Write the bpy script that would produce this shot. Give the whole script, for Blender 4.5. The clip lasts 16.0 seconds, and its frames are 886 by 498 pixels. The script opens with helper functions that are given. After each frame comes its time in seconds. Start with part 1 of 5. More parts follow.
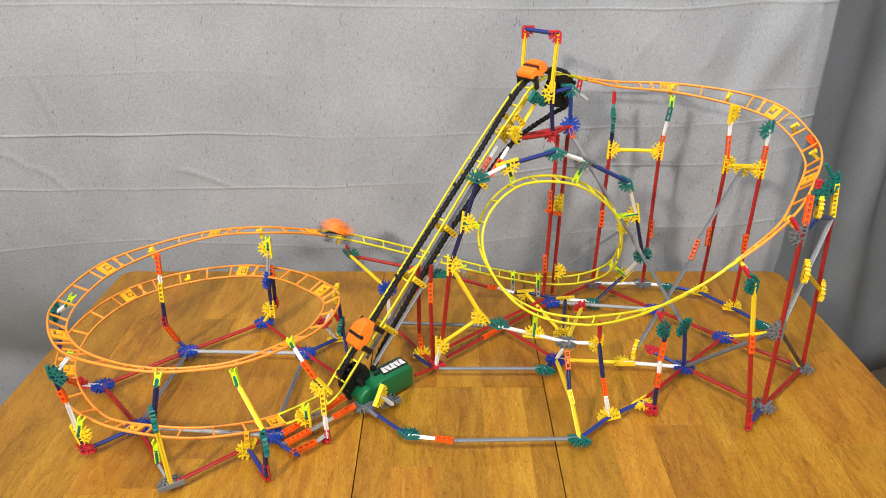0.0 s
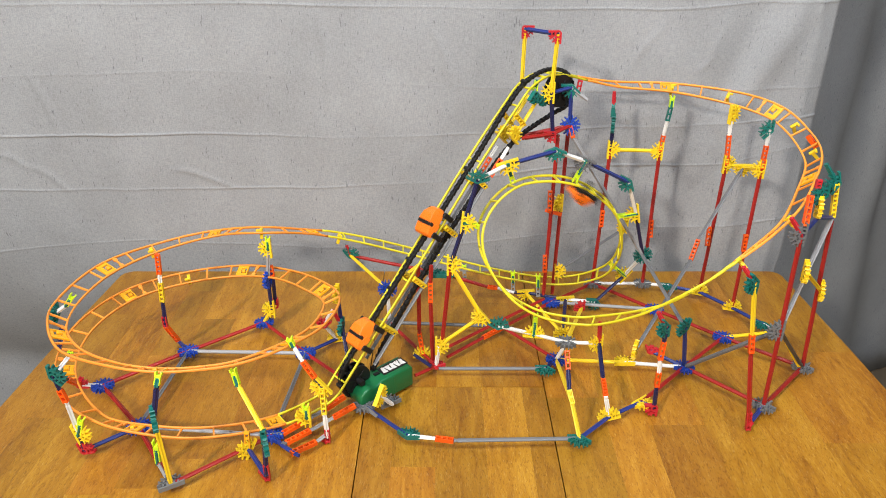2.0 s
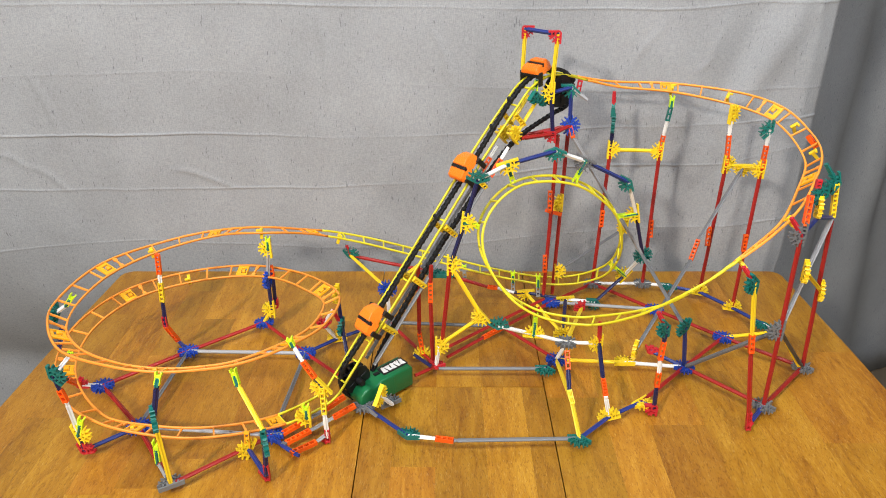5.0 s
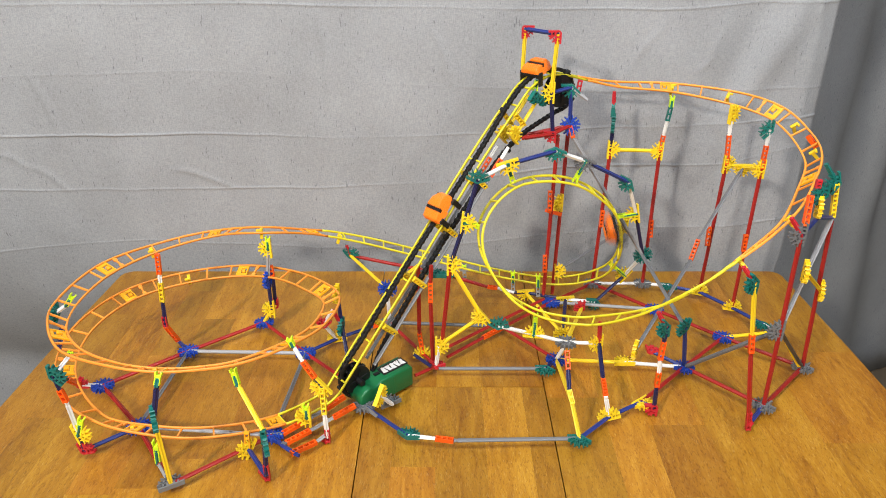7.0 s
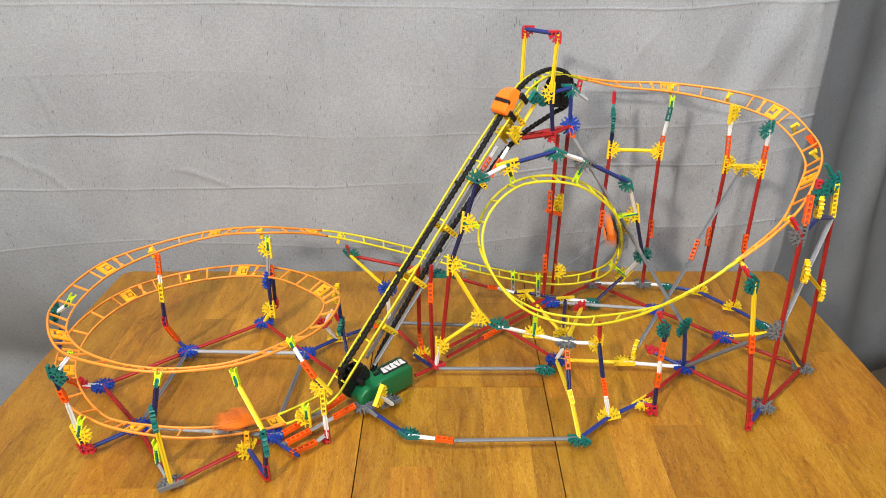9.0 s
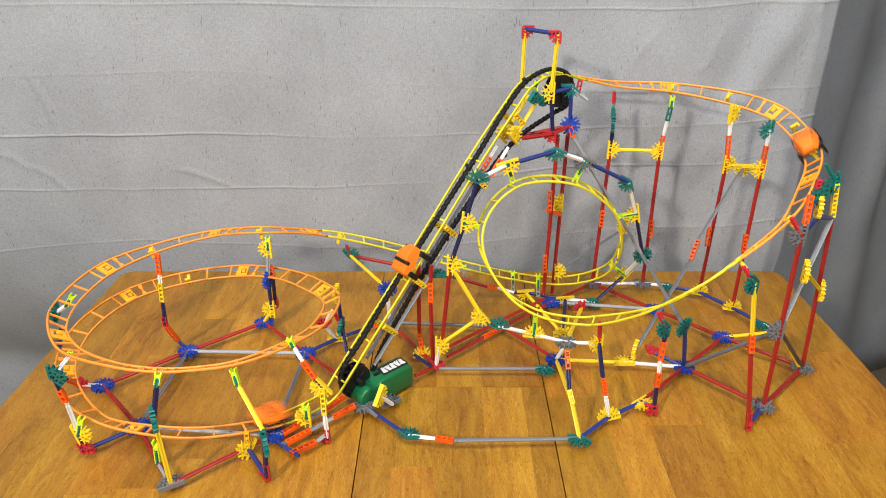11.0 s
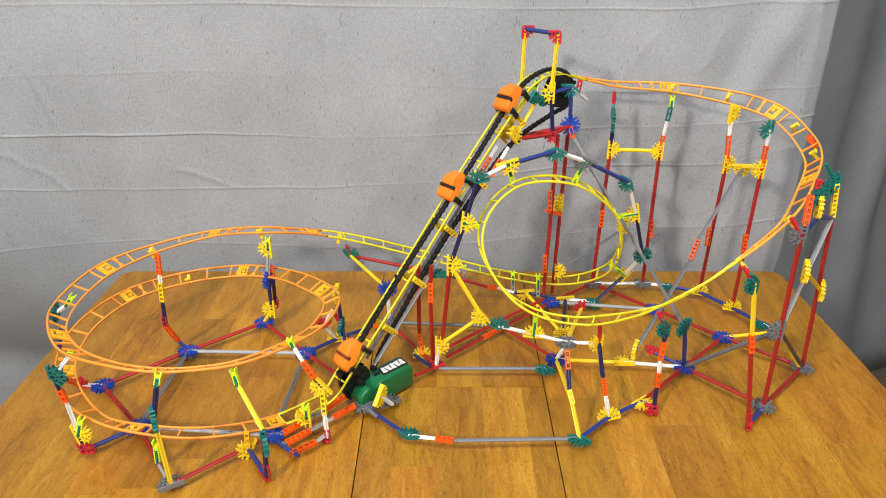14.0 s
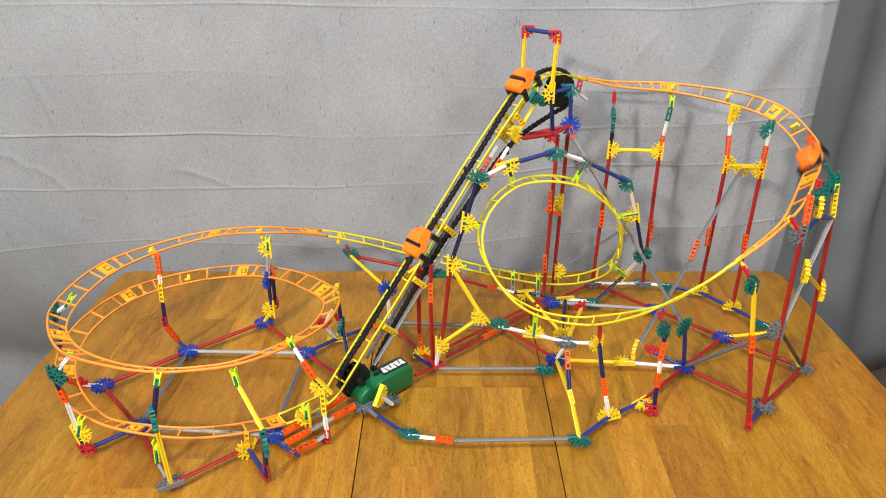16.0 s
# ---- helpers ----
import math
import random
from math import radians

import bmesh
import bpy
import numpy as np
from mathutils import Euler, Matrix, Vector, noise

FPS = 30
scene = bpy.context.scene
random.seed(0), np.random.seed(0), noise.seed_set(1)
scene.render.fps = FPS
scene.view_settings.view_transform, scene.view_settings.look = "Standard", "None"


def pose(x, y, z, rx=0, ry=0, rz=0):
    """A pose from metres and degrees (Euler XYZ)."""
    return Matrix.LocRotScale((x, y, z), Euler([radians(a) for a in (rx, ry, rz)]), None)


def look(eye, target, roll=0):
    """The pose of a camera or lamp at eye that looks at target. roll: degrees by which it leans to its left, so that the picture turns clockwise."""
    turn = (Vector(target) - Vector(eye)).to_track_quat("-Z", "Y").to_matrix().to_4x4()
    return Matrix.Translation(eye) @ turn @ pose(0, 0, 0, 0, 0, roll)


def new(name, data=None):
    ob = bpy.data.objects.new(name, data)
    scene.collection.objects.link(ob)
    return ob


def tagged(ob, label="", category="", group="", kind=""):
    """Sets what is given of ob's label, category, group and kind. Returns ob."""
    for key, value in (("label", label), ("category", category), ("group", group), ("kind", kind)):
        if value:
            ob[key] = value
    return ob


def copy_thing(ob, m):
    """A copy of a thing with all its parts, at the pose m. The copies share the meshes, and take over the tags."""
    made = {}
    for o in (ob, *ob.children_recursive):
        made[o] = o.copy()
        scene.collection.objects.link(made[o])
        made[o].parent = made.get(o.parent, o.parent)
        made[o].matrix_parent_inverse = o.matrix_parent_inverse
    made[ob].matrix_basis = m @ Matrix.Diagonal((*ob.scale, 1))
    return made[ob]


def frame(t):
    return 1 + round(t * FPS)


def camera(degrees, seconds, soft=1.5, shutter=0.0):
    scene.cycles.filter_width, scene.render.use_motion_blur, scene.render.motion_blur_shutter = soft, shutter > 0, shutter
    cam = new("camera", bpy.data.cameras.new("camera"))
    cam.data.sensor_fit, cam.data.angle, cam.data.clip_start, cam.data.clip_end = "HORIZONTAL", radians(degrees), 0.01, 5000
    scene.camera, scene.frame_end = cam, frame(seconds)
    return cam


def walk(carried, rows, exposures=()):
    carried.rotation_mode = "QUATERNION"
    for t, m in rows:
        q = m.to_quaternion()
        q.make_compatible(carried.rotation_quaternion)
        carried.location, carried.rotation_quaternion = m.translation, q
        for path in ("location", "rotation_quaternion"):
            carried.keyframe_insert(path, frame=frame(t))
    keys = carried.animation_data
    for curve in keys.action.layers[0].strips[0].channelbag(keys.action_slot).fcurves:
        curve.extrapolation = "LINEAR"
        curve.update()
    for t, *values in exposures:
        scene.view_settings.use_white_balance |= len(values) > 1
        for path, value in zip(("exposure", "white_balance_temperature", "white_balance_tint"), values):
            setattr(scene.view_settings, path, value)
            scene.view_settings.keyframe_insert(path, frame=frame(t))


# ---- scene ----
cam = camera(62.6, 16.0, soft=0.95, shutter=0.5)
EYE = Vector((0.0, 0.0, 0.526))
TILT = math.degrees(math.atan(662 / 1290))
CAM_POSE = pose(EYE.x, EYE.y, EYE.z, 90 - TILT, 0, 0)
walk(cam, [(0.0, CAM_POSE), (16.0, CAM_POSE)])

# ---- light: added soft overhead fill, and two front lamps placed from the cloth shadows ----
world = bpy.data.worlds.new("room_world")
scene.world = world
world.use_nodes = True
world.node_tree.nodes["Background"].inputs[0].default_value = (0.72, 0.8, 1.0, 1)
world.node_tree.nodes["Background"].inputs[1].default_value = 0.45


def area_lamp(name, eye, target, size, power, color):
    data = bpy.data.lights.new(name, "AREA")
    data.shape, data.size, data.size_y = "RECTANGLE", size[0], size[1]
    data.energy, data.color = power, color
    ob = new(name, data)
    ob.matrix_world = look(eye, target)
    return ob


# Added ambient fill; its cool tint stands in for daylight on the upper cloth.
area_lamp("overhead_fill", (0.0, 0.1, 1.85), (0.0, 0.8, 0.0), (1.4, 0.9), 54.5, (0.81, 0.91, 1.0))
area_lamp("left_photo_lamp", (-0.98, -1.0, 1.32), (0.1, 0.85, 0.15), (0.15, 0.15), 42, (1.0, 0.91, 0.775))
area_lamp("right_photo_lamp", (0.8, -1.0, 1.2), (0.1, 0.85, 0.15), (0.2, 0.2), 14, (1.0, 0.94, 0.86))


# ---- materials ----
def nodes_of(name):
    m = bpy.data.materials.new(name)
    m.use_nodes = True
    return m, m.node_tree.nodes, m.node_tree.links, m.node_tree.nodes["Principled BSDF"]


def plastic(name, color, rough=0.32, wear=0.12):
    """Moulded plastic: slight tint change from piece to piece, faint scuffs."""
    m, n, l, b = nodes_of(name)
    info = n.new("ShaderNodeObjectInfo")
    tex = n.new("ShaderNodeTexNoise")
    tex.inputs["Scale"].default_value = 55
    tex.inputs["Detail"].default_value = 4
    hsv = n.new("ShaderNodeHueSaturation")
    hsv.inputs["Color"].default_value = (*color, 1)
    mr = n.new("ShaderNodeMapRange")
    mr.inputs["To Min"].default_value, mr.inputs["To Max"].default_value = 1 - wear, 1 + wear
    l.new(info.outputs["Random"], mr.inputs["Value"])
    l.new(mr.outputs[0], hsv.inputs["Value"])
    l.new(hsv.outputs[0], b.inputs["Base Color"])
    r = n.new("ShaderNodeMapRange")
    r.inputs["To Min"].default_value, r.inputs["To Max"].default_value = rough - 0.1, rough + 0.18
    l.new(tex.outputs[0], r.inputs["Value"])
    l.new(r.outputs[0], b.inputs["Roughness"])
    bump = n.new("ShaderNodeBump")
    bump.inputs["Strength"].default_value, bump.inputs["Distance"].default_value = 0.12, 0.001
    l.new(tex.outputs[0], bump.inputs["Height"])
    l.new(bump.outputs[0], b.inputs["Normal"])
    b.inputs["Specular IOR Level"].default_value = 0.45
    return m


MAT = {
    "red": plastic("red_plastic", (0.325, 0.016, 0.014)),
    "redc": plastic("red_connector_plastic", (0.5, 0.02, 0.03)),
    "gray": plastic("gray_plastic", (0.15, 0.152, 0.163)),
    "silver": plastic("silver_plastic", (0.33, 0.33, 0.345)),
    "ash": plastic("light_gray_plastic", (0.3, 0.3, 0.32)),
    "grayc": plastic("gray_connector_plastic", (0.14, 0.145, 0.155)),
    "yellow": plastic("yellow_plastic", (0.84, 0.59, 0.02)),
    "blue": plastic("blue_plastic", (0.02, 0.036, 0.19)),
    "bluec": plastic("blue_connector_plastic", (0.013, 0.055, 0.38)),
    "navy": plastic("navy_plastic", (0.012, 0.014, 0.07)),
    "white": plastic("white_plastic", (0.74, 0.73, 0.72)),
    "teal": plastic("teal_plastic", (0.008, 0.145, 0.125)),
    "orange": plastic("orange_plastic", (0.85, 0.1, 0.006)),
    "lime": plastic("lime_plastic", (0.62, 0.85, 0.02), 0.25),
    "track_orange": plastic("orange_track_plastic", (0.95, 0.33, 0.045), 0.38),
    "track_yellow": plastic("yellow_track_plastic", (0.74, 0.65, 0.025), 0.35),
    "joint": plastic("amber_joint_plastic", (0.9, 0.42, 0.015)),
    "black": plastic("black_plastic", (0.007, 0.007, 0.008), 0.45),
    "green": plastic("green_housing_plastic", (0.006, 0.12, 0.04), 0.3),
    "car": plastic("car_orange_plastic", (0.95, 0.2, 0.015), 0.25),
}


def table_wood():
    m, n, l, b = nodes_of("oak_table_wood")
    tc = n.new("ShaderNodeTexCoord")
    info = n.new("ShaderNodeObjectInfo")
    off = n.new("ShaderNodeVectorMath")
    off.operation = "MULTIPLY_ADD"
    mul = n.new("ShaderNodeMath")
    mul.operation, mul.inputs[1].default_value = "MULTIPLY", 37.0
    l.new(info.outputs["Random"], mul.inputs[0])
    l.new(tc.outputs["Object"], off.inputs[0])
    off.inputs[1].default_value = (1, 1, 1)
    l.new(mul.outputs[0], off.inputs[2])

    def grain(scale, vec, detail, distortion=0.0):
        mp = n.new("ShaderNodeMapping")
        mp.inputs["Scale"].default_value = vec
        t = n.new("ShaderNodeTexNoise")
        t.inputs["Scale"].default_value, t.inputs["Detail"].default_value = scale, detail
        t.inputs["Distortion"].default_value = distortion
        l.new(off.outputs[0], mp.inputs[0])
        l.new(mp.outputs[0], t.inputs["Vector"])
        return t.outputs[0]

    broad = grain(9, (2.6, 0.3, 1), 5, 0.9)
    fine = grain(60, (1.8, 0.36, 1), 8, 1.3)
    pores = grain(430, (1.7, 0.5, 1), 3, 0.6)
    # Light grain flecks, with highlights on the grain bumps painted in.
    glint_flecks = grain(520, (1.6, 0.3, 1), 2, 0.2)
    ramp = n.new("ShaderNodeValToRGB")
    ramp.color_ramp.elements[0].position, ramp.color_ramp.elements[0].color = 0.34, (0.285, 0.109, 0.008, 1)
    ramp.color_ramp.elements[1].position, ramp.color_ramp.elements[1].color = 0.66, (0.52, 0.252, 0.022, 1)
    e = ramp.color_ramp.elements.new(0.5)
    e.color = (0.415, 0.181, 0.012, 1)
    mix = n.new("ShaderNodeMath")
    mix.operation, mix.inputs[1].default_value = "MULTIPLY_ADD", 0.5
    half = n.new("ShaderNodeMath")
    half.operation, half.inputs[1].default_value = "MULTIPLY", 0.5
    l.new(fine, half.inputs[0])
    l.new(broad, mix.inputs[0])
    l.new(half.outputs[0], mix.inputs[2])
    l.new(mix.outputs[0], ramp.inputs[0])
    dark = n.new("ShaderNodeMix")
    dark.data_type, dark.blend_type = "RGBA", "MULTIPLY"
    pr = n.new("ShaderNodeValToRGB")
    pr.color_ramp.elements[0].position, pr.color_ramp.elements[0].color = 0.35, (0.6, 0.5, 0.4, 1)
    pr.color_ramp.elements[1].position, pr.color_ramp.elements[1].color = 0.46, (1.0, 1.0, 1.0, 1)
    l.new(pores, pr.inputs[0])
    dark.inputs["Factor"].default_value = 0.66
    l.new(ramp.outputs[0], dark.inputs["A"])
    l.new(pr.outputs[0], dark.inputs["B"])
    hsv = n.new("ShaderNodeHueSaturation")
    mr = n.new("ShaderNodeMapRange")
    mr.inputs["To Min"].default_value, mr.inputs["To Max"].default_value = 0.75, 1.03
    l.new(info.outputs["Random"], mr.inputs["Value"])
    l.new(mr.outputs[0], hsv.inputs["Value"])
    pick = n.new("ShaderNodeTexWhiteNoise")
    pick.noise_dimensions = "1D"
    l.new(info.outputs["Random"], pick.inputs["W"])
    hue = n.new("ShaderNodeMapRange")
    hue.inputs["To Min"].default_value, hue.inputs["To Max"].default_value = 0.4945, 0.5045
    l.new(pick.outputs["Value"], hue.inputs["Value"])
    l.new(hue.outputs[0], hsv.inputs["Hue"])
    # Screens the pale flecks and painted bump highlights over the grain.
    fleck = n.new("ShaderNodeMix")
    fleck.data_type, fleck.blend_type = "RGBA", "SCREEN"
    fr = n.new("ShaderNodeMapRange")
    fr.inputs["From Min"].default_value, fr.inputs["From Max"].default_value = 0.6, 0.72
    fr.inputs["To Max"].default_value = 0.16
    l.new(glint_flecks, fr.inputs["Value"])
    l.new(fr.outputs[0], fleck.inputs["Factor"])
    fleck.inputs["B"].default_value = (0.75, 0.55, 0.22, 1)
    l.new(dark.outputs["Result"], fleck.inputs["A"])
    l.new(fleck.outputs["Result"], hsv.inputs["Color"])
    l.new(hsv.outputs[0], b.inputs["Base Color"])
    rr = n.new("ShaderNodeMapRange")
    rr.inputs["To Min"].default_value, rr.inputs["To Max"].default_value = 0.3, 0.5
    l.new(fine, rr.inputs["Value"])
    l.new(rr.outputs[0], b.inputs["Roughness"])
    bump = n.new("ShaderNodeBump")
    bump.inputs["Strength"].default_value, bump.inputs["Distance"].default_value = 0.45, 0.0007
    l.new(pores, bump.inputs["Height"])
    l.new(bump.outputs[0], b.inputs["Normal"])
    return m


def cloth(name, base, fleck):
    m, n, l, b = nodes_of(name)
    tc = n.new("ShaderNodeTexCoord")

    def tex(scale, vec, detail):
        mp = n.new("ShaderNodeMapping")
        mp.inputs["Scale"].default_value = vec
        t = n.new("ShaderNodeTexNoise")
        t.inputs["Scale"].default_value, t.inputs["Detail"].default_value = scale, detail
        l.new(tc.outputs["Object"], mp.inputs[0])
        l.new(mp.outputs[0], t.inputs["Vector"])
        return t.outputs[0]

    warp = tex(900, (1, 1, 0.22), 2)
    weft = tex(1100, (0.2, 1, 1), 2)
    slub = tex(430, (1, 1, 0.22), 1)
    cloud = tex(7, (1, 1, 1), 5)
    add = n.new("ShaderNodeMath")
    l.new(warp, add.inputs[0])
    l.new(weft, add.inputs[1])
    ramp = n.new("ShaderNodeValToRGB")
    ramp.color_ramp.elements[0].position, ramp.color_ramp.elements[0].color = 0.36, (*fleck, 1)
    ramp.color_ramp.elements[1].position, ramp.color_ramp.elements[1].color = 0.6, (*base, 1)
    half = n.new("ShaderNodeMath")
    half.operation, half.inputs[1].default_value = "MULTIPLY", 0.5
    l.new(add.outputs[0], half.inputs[0])
    l.new(half.outputs[0], ramp.inputs[0])
    hsv = n.new("ShaderNodeHueSaturation")
    mr = n.new("ShaderNodeMapRange")
    mr.inputs["From Min"].default_value, mr.inputs["From Max"].default_value = 0.3, 0.7
    mr.inputs["To Min"].default_value, mr.inputs["To Max"].default_value = 0.9, 1.08
    l.new(cloud, mr.inputs["Value"])
    l.new(mr.outputs[0], hsv.inputs["Value"])
    spot = n.new("ShaderNodeValToRGB")
    spot.color_ramp.elements[0].position, spot.color_ramp.elements[0].color = 0.24, (0.58, 0.58, 0.6, 1)
    spot.color_ramp.elements[1].position, spot.color_ramp.elements[1].color = 0.31, (1, 1, 1, 1)
    l.new(slub, spot.inputs[0])
    flecks = n.new("ShaderNodeMix")
    flecks.data_type, flecks.blend_type = "RGBA", "MULTIPLY"
    flecks.inputs["Factor"].default_value = 0.9
    l.new(ramp.outputs[0], flecks.inputs["A"])
    l.new(spot.outputs[0], flecks.inputs["B"])
    l.new(flecks.outputs["Result"], hsv.inputs["Color"])
    l.new(hsv.outputs[0], b.inputs["Base Color"])
    b.inputs["Roughness"].default_value = 0.92
    b.inputs["Specular IOR Level"].default_value = 0.15
    bump = n.new("ShaderNodeBump")
    bump.inputs["Strength"].default_value, bump.inputs["Distance"].default_value = 0.5, 0.001
    l.new(half.outputs[0], bump.inputs["Height"])
    l.new(bump.outputs[0], b.inputs["Normal"])
    return m


def plain(name, color, rough=0.6):
    m, n, l, b = nodes_of(name)
    t = n.new("ShaderNodeTexNoise")
    t.inputs["Scale"].default_value = 6
    hsv = n.new("ShaderNodeHueSaturation")
    hsv.inputs["Color"].default_value = (*color, 1)
    mr = n.new("ShaderNodeMapRange")
    mr.inputs["To Min"].default_value, mr.inputs["To Max"].default_value = 0.85, 1.15
    l.new(t.outputs[0], mr.inputs["Value"])
    l.new(mr.outputs[0], hsv.inputs["Value"])
    l.new(hsv.outputs[0], b.inputs["Base Color"])
    b.inputs["Roughness"].default_value = rough
    return m


WOOD = table_wood()
CLOTH = cloth("gray_drop_cloth", (0.35, 0.36, 0.382), (0.275, 0.283, 0.303))
SEAM = plain("dark_seam", (0.05, 0.02, 0.007))
# For the unseen walls and ceiling: gray enough to hold down bounced fill light.
WALL = plain("unseen_wall_gray", (0.38, 0.38, 0.37), 0.8)
FLOOR = plain("room_floor_boards", (0.2, 0.15, 0.1), 0.6)


# ---- mesh helpers ----
def finish(name, bm, mat, parent=None, label="", smooth=True):
    me = bpy.data.meshes.new(name)
    bm.normal_update()
    bm.to_mesh(me)
    bm.free()
    if smooth:
        for p in me.polygons:
            p.use_smooth = True
    me.materials.append(mat)
    ob = new(name, me)
    if parent is not None:
        ob.parent = parent
    if label:
        ob["label"] = label
    return ob


def part(name, bm, mat, parent, label="", smooth=False):
    return finish(name, bm, mat, parent, label, smooth)


def add_box(bm, size, m=Matrix(), bevel=0.0):
    b2 = bmesh.new()
    bmesh.ops.create_cube(b2, size=1.0, matrix=Matrix.Diagonal((*size, 1)))
    if bevel:
        bmesh.ops.bevel(b2, geom=b2.edges[:], offset=bevel, segments=2, affect="EDGES", profile=0.6)
    merge(bm, b2, m)


def merge(bm, other, m=Matrix()):
    vs = [bm.verts.new(m @ v.co) for v in other.verts]
    for f in other.faces:
        try:
            bm.faces.new([vs[v.index] for v in f.verts])
        except ValueError:
            pass
    other.free()


def frame_at(p, forward, up):
    """A pose whose x runs forward and whose z leans to up."""
    x = Vector(forward).normalized()
    y = Vector(up).cross(x).normalized()
    z = x.cross(y)
    m = Matrix((x, y, z)).transposed().to_4x4()
    m.translation = p
    return m


def add_tube(bm, pts, radius, sides=6, ups=None, shape=None, cap=True):
    """A tube along pts; shape: cross-section points (across, up) instead of a circle."""
    n = len(pts)
    prev = None
    rings = []
    sect = shape or [(radius * math.cos(2 * math.pi * k / sides), radius * math.sin(2 * math.pi * k / sides)) for k in range(sides)]
    for i, p in enumerate(pts):
        d = (pts[min(i + 1, n - 1)] - pts[max(i - 1, 0)]).normalized()
        up = ups[i] if ups else (Vector((0, 0, 1)) if abs(d.z) < 0.95 else Vector((0, 1, 0)))
        side = d.cross(up).normalized()
        upp = side.cross(d)
        rings.append([bm.verts.new(p + side * a + upp * b) for a, b in sect])
    k = len(sect)
    for a, b in zip(rings, rings[1:]):
        for j in range(k):
            bm.faces.new((a[j], a[(j + 1) % k], b[(j + 1) % k], b[j]))
    if cap:
        bm.faces.new(list(reversed(rings[0])))
        bm.faces.new(rings[-1])


# ---- setting: room, table, cloth ----
def slab(name, lo, hi, mat, label, category):
    bm = bmesh.new()
    lo, hi = Vector(lo), Vector(hi)
    add_box(bm, hi - lo, Matrix.Translation((lo + hi) / 2))
    ob = finish(name, bm, mat, smooth=False)
    return tagged(ob, label, category, kind="structure")


slab("floor", (-2.5, -2.2, -0.8), (2.5, 2.2, -0.75), FLOOR, "brown boarded room floor under the table", "floor")
# Assumed walls and ceiling, out of view, that close the room and bounce light.
slab("wall_north", (-2.5, 2.2, -0.8), (2.5, 2.3, 1.9), WALL, "unseen plain gray wall added behind the hanging cloth", "wall")
slab("wall_west", (-2.6, -2.2, -0.8), (-2.5, 2.3, 1.9), WALL, "unseen plain gray side wall, added to close the room", "wall")
slab("wall_east", (2.5, -2.2, -0.8), (2.6, 2.3, 1.9), WALL, "unseen plain gray side wall, added to close the room", "wall")
slab("wall_south", (-2.6, -2.3, -0.8), (2.6, -2.2, 1.9), WALL, "unseen plain gray wall added behind the camera", "wall")
slab("ceiling", (-2.6, -2.3, 1.9), (2.6, 2.3, 2.0), WALL, "unseen plain gray ceiling, added to close the room", "ceiling")


def rounded_plank(xa, xb, ya, yb, left, r=0.016):
    """A board whose outer far corner is rounded."""
    bm = bmesh.new()
    r = min(r, xb - xa - 0.001)
    arc = [(math.cos(math.pi / 2 * k / 8), math.sin(math.pi / 2 * k / 8)) for k in range(9)]
    if left:
        ring = [(xa, ya), (xb, ya), (xb, yb)] + [(xa + r - r * c, yb - r + r * s) for c, s in reversed(arc)]
    else:
        ring = [(xa, ya), (xb, ya)] + [(xb - r + r * c, yb - r + r * s) for c, s in arc] + [(xa, yb)]
    top = [bm.verts.new((x, y, 0.0)) for x, y in ring]
    low = [bm.verts.new((x, y, -0.022)) for x, y in ring]
    bm.faces.new(top)
    bm.faces.new(list(reversed(low)))
    for k in range(len(ring)):
        j = (k + 1) % len(ring)
        bm.faces.new((low[k], low[j], top[j], top[k]))
    return bm


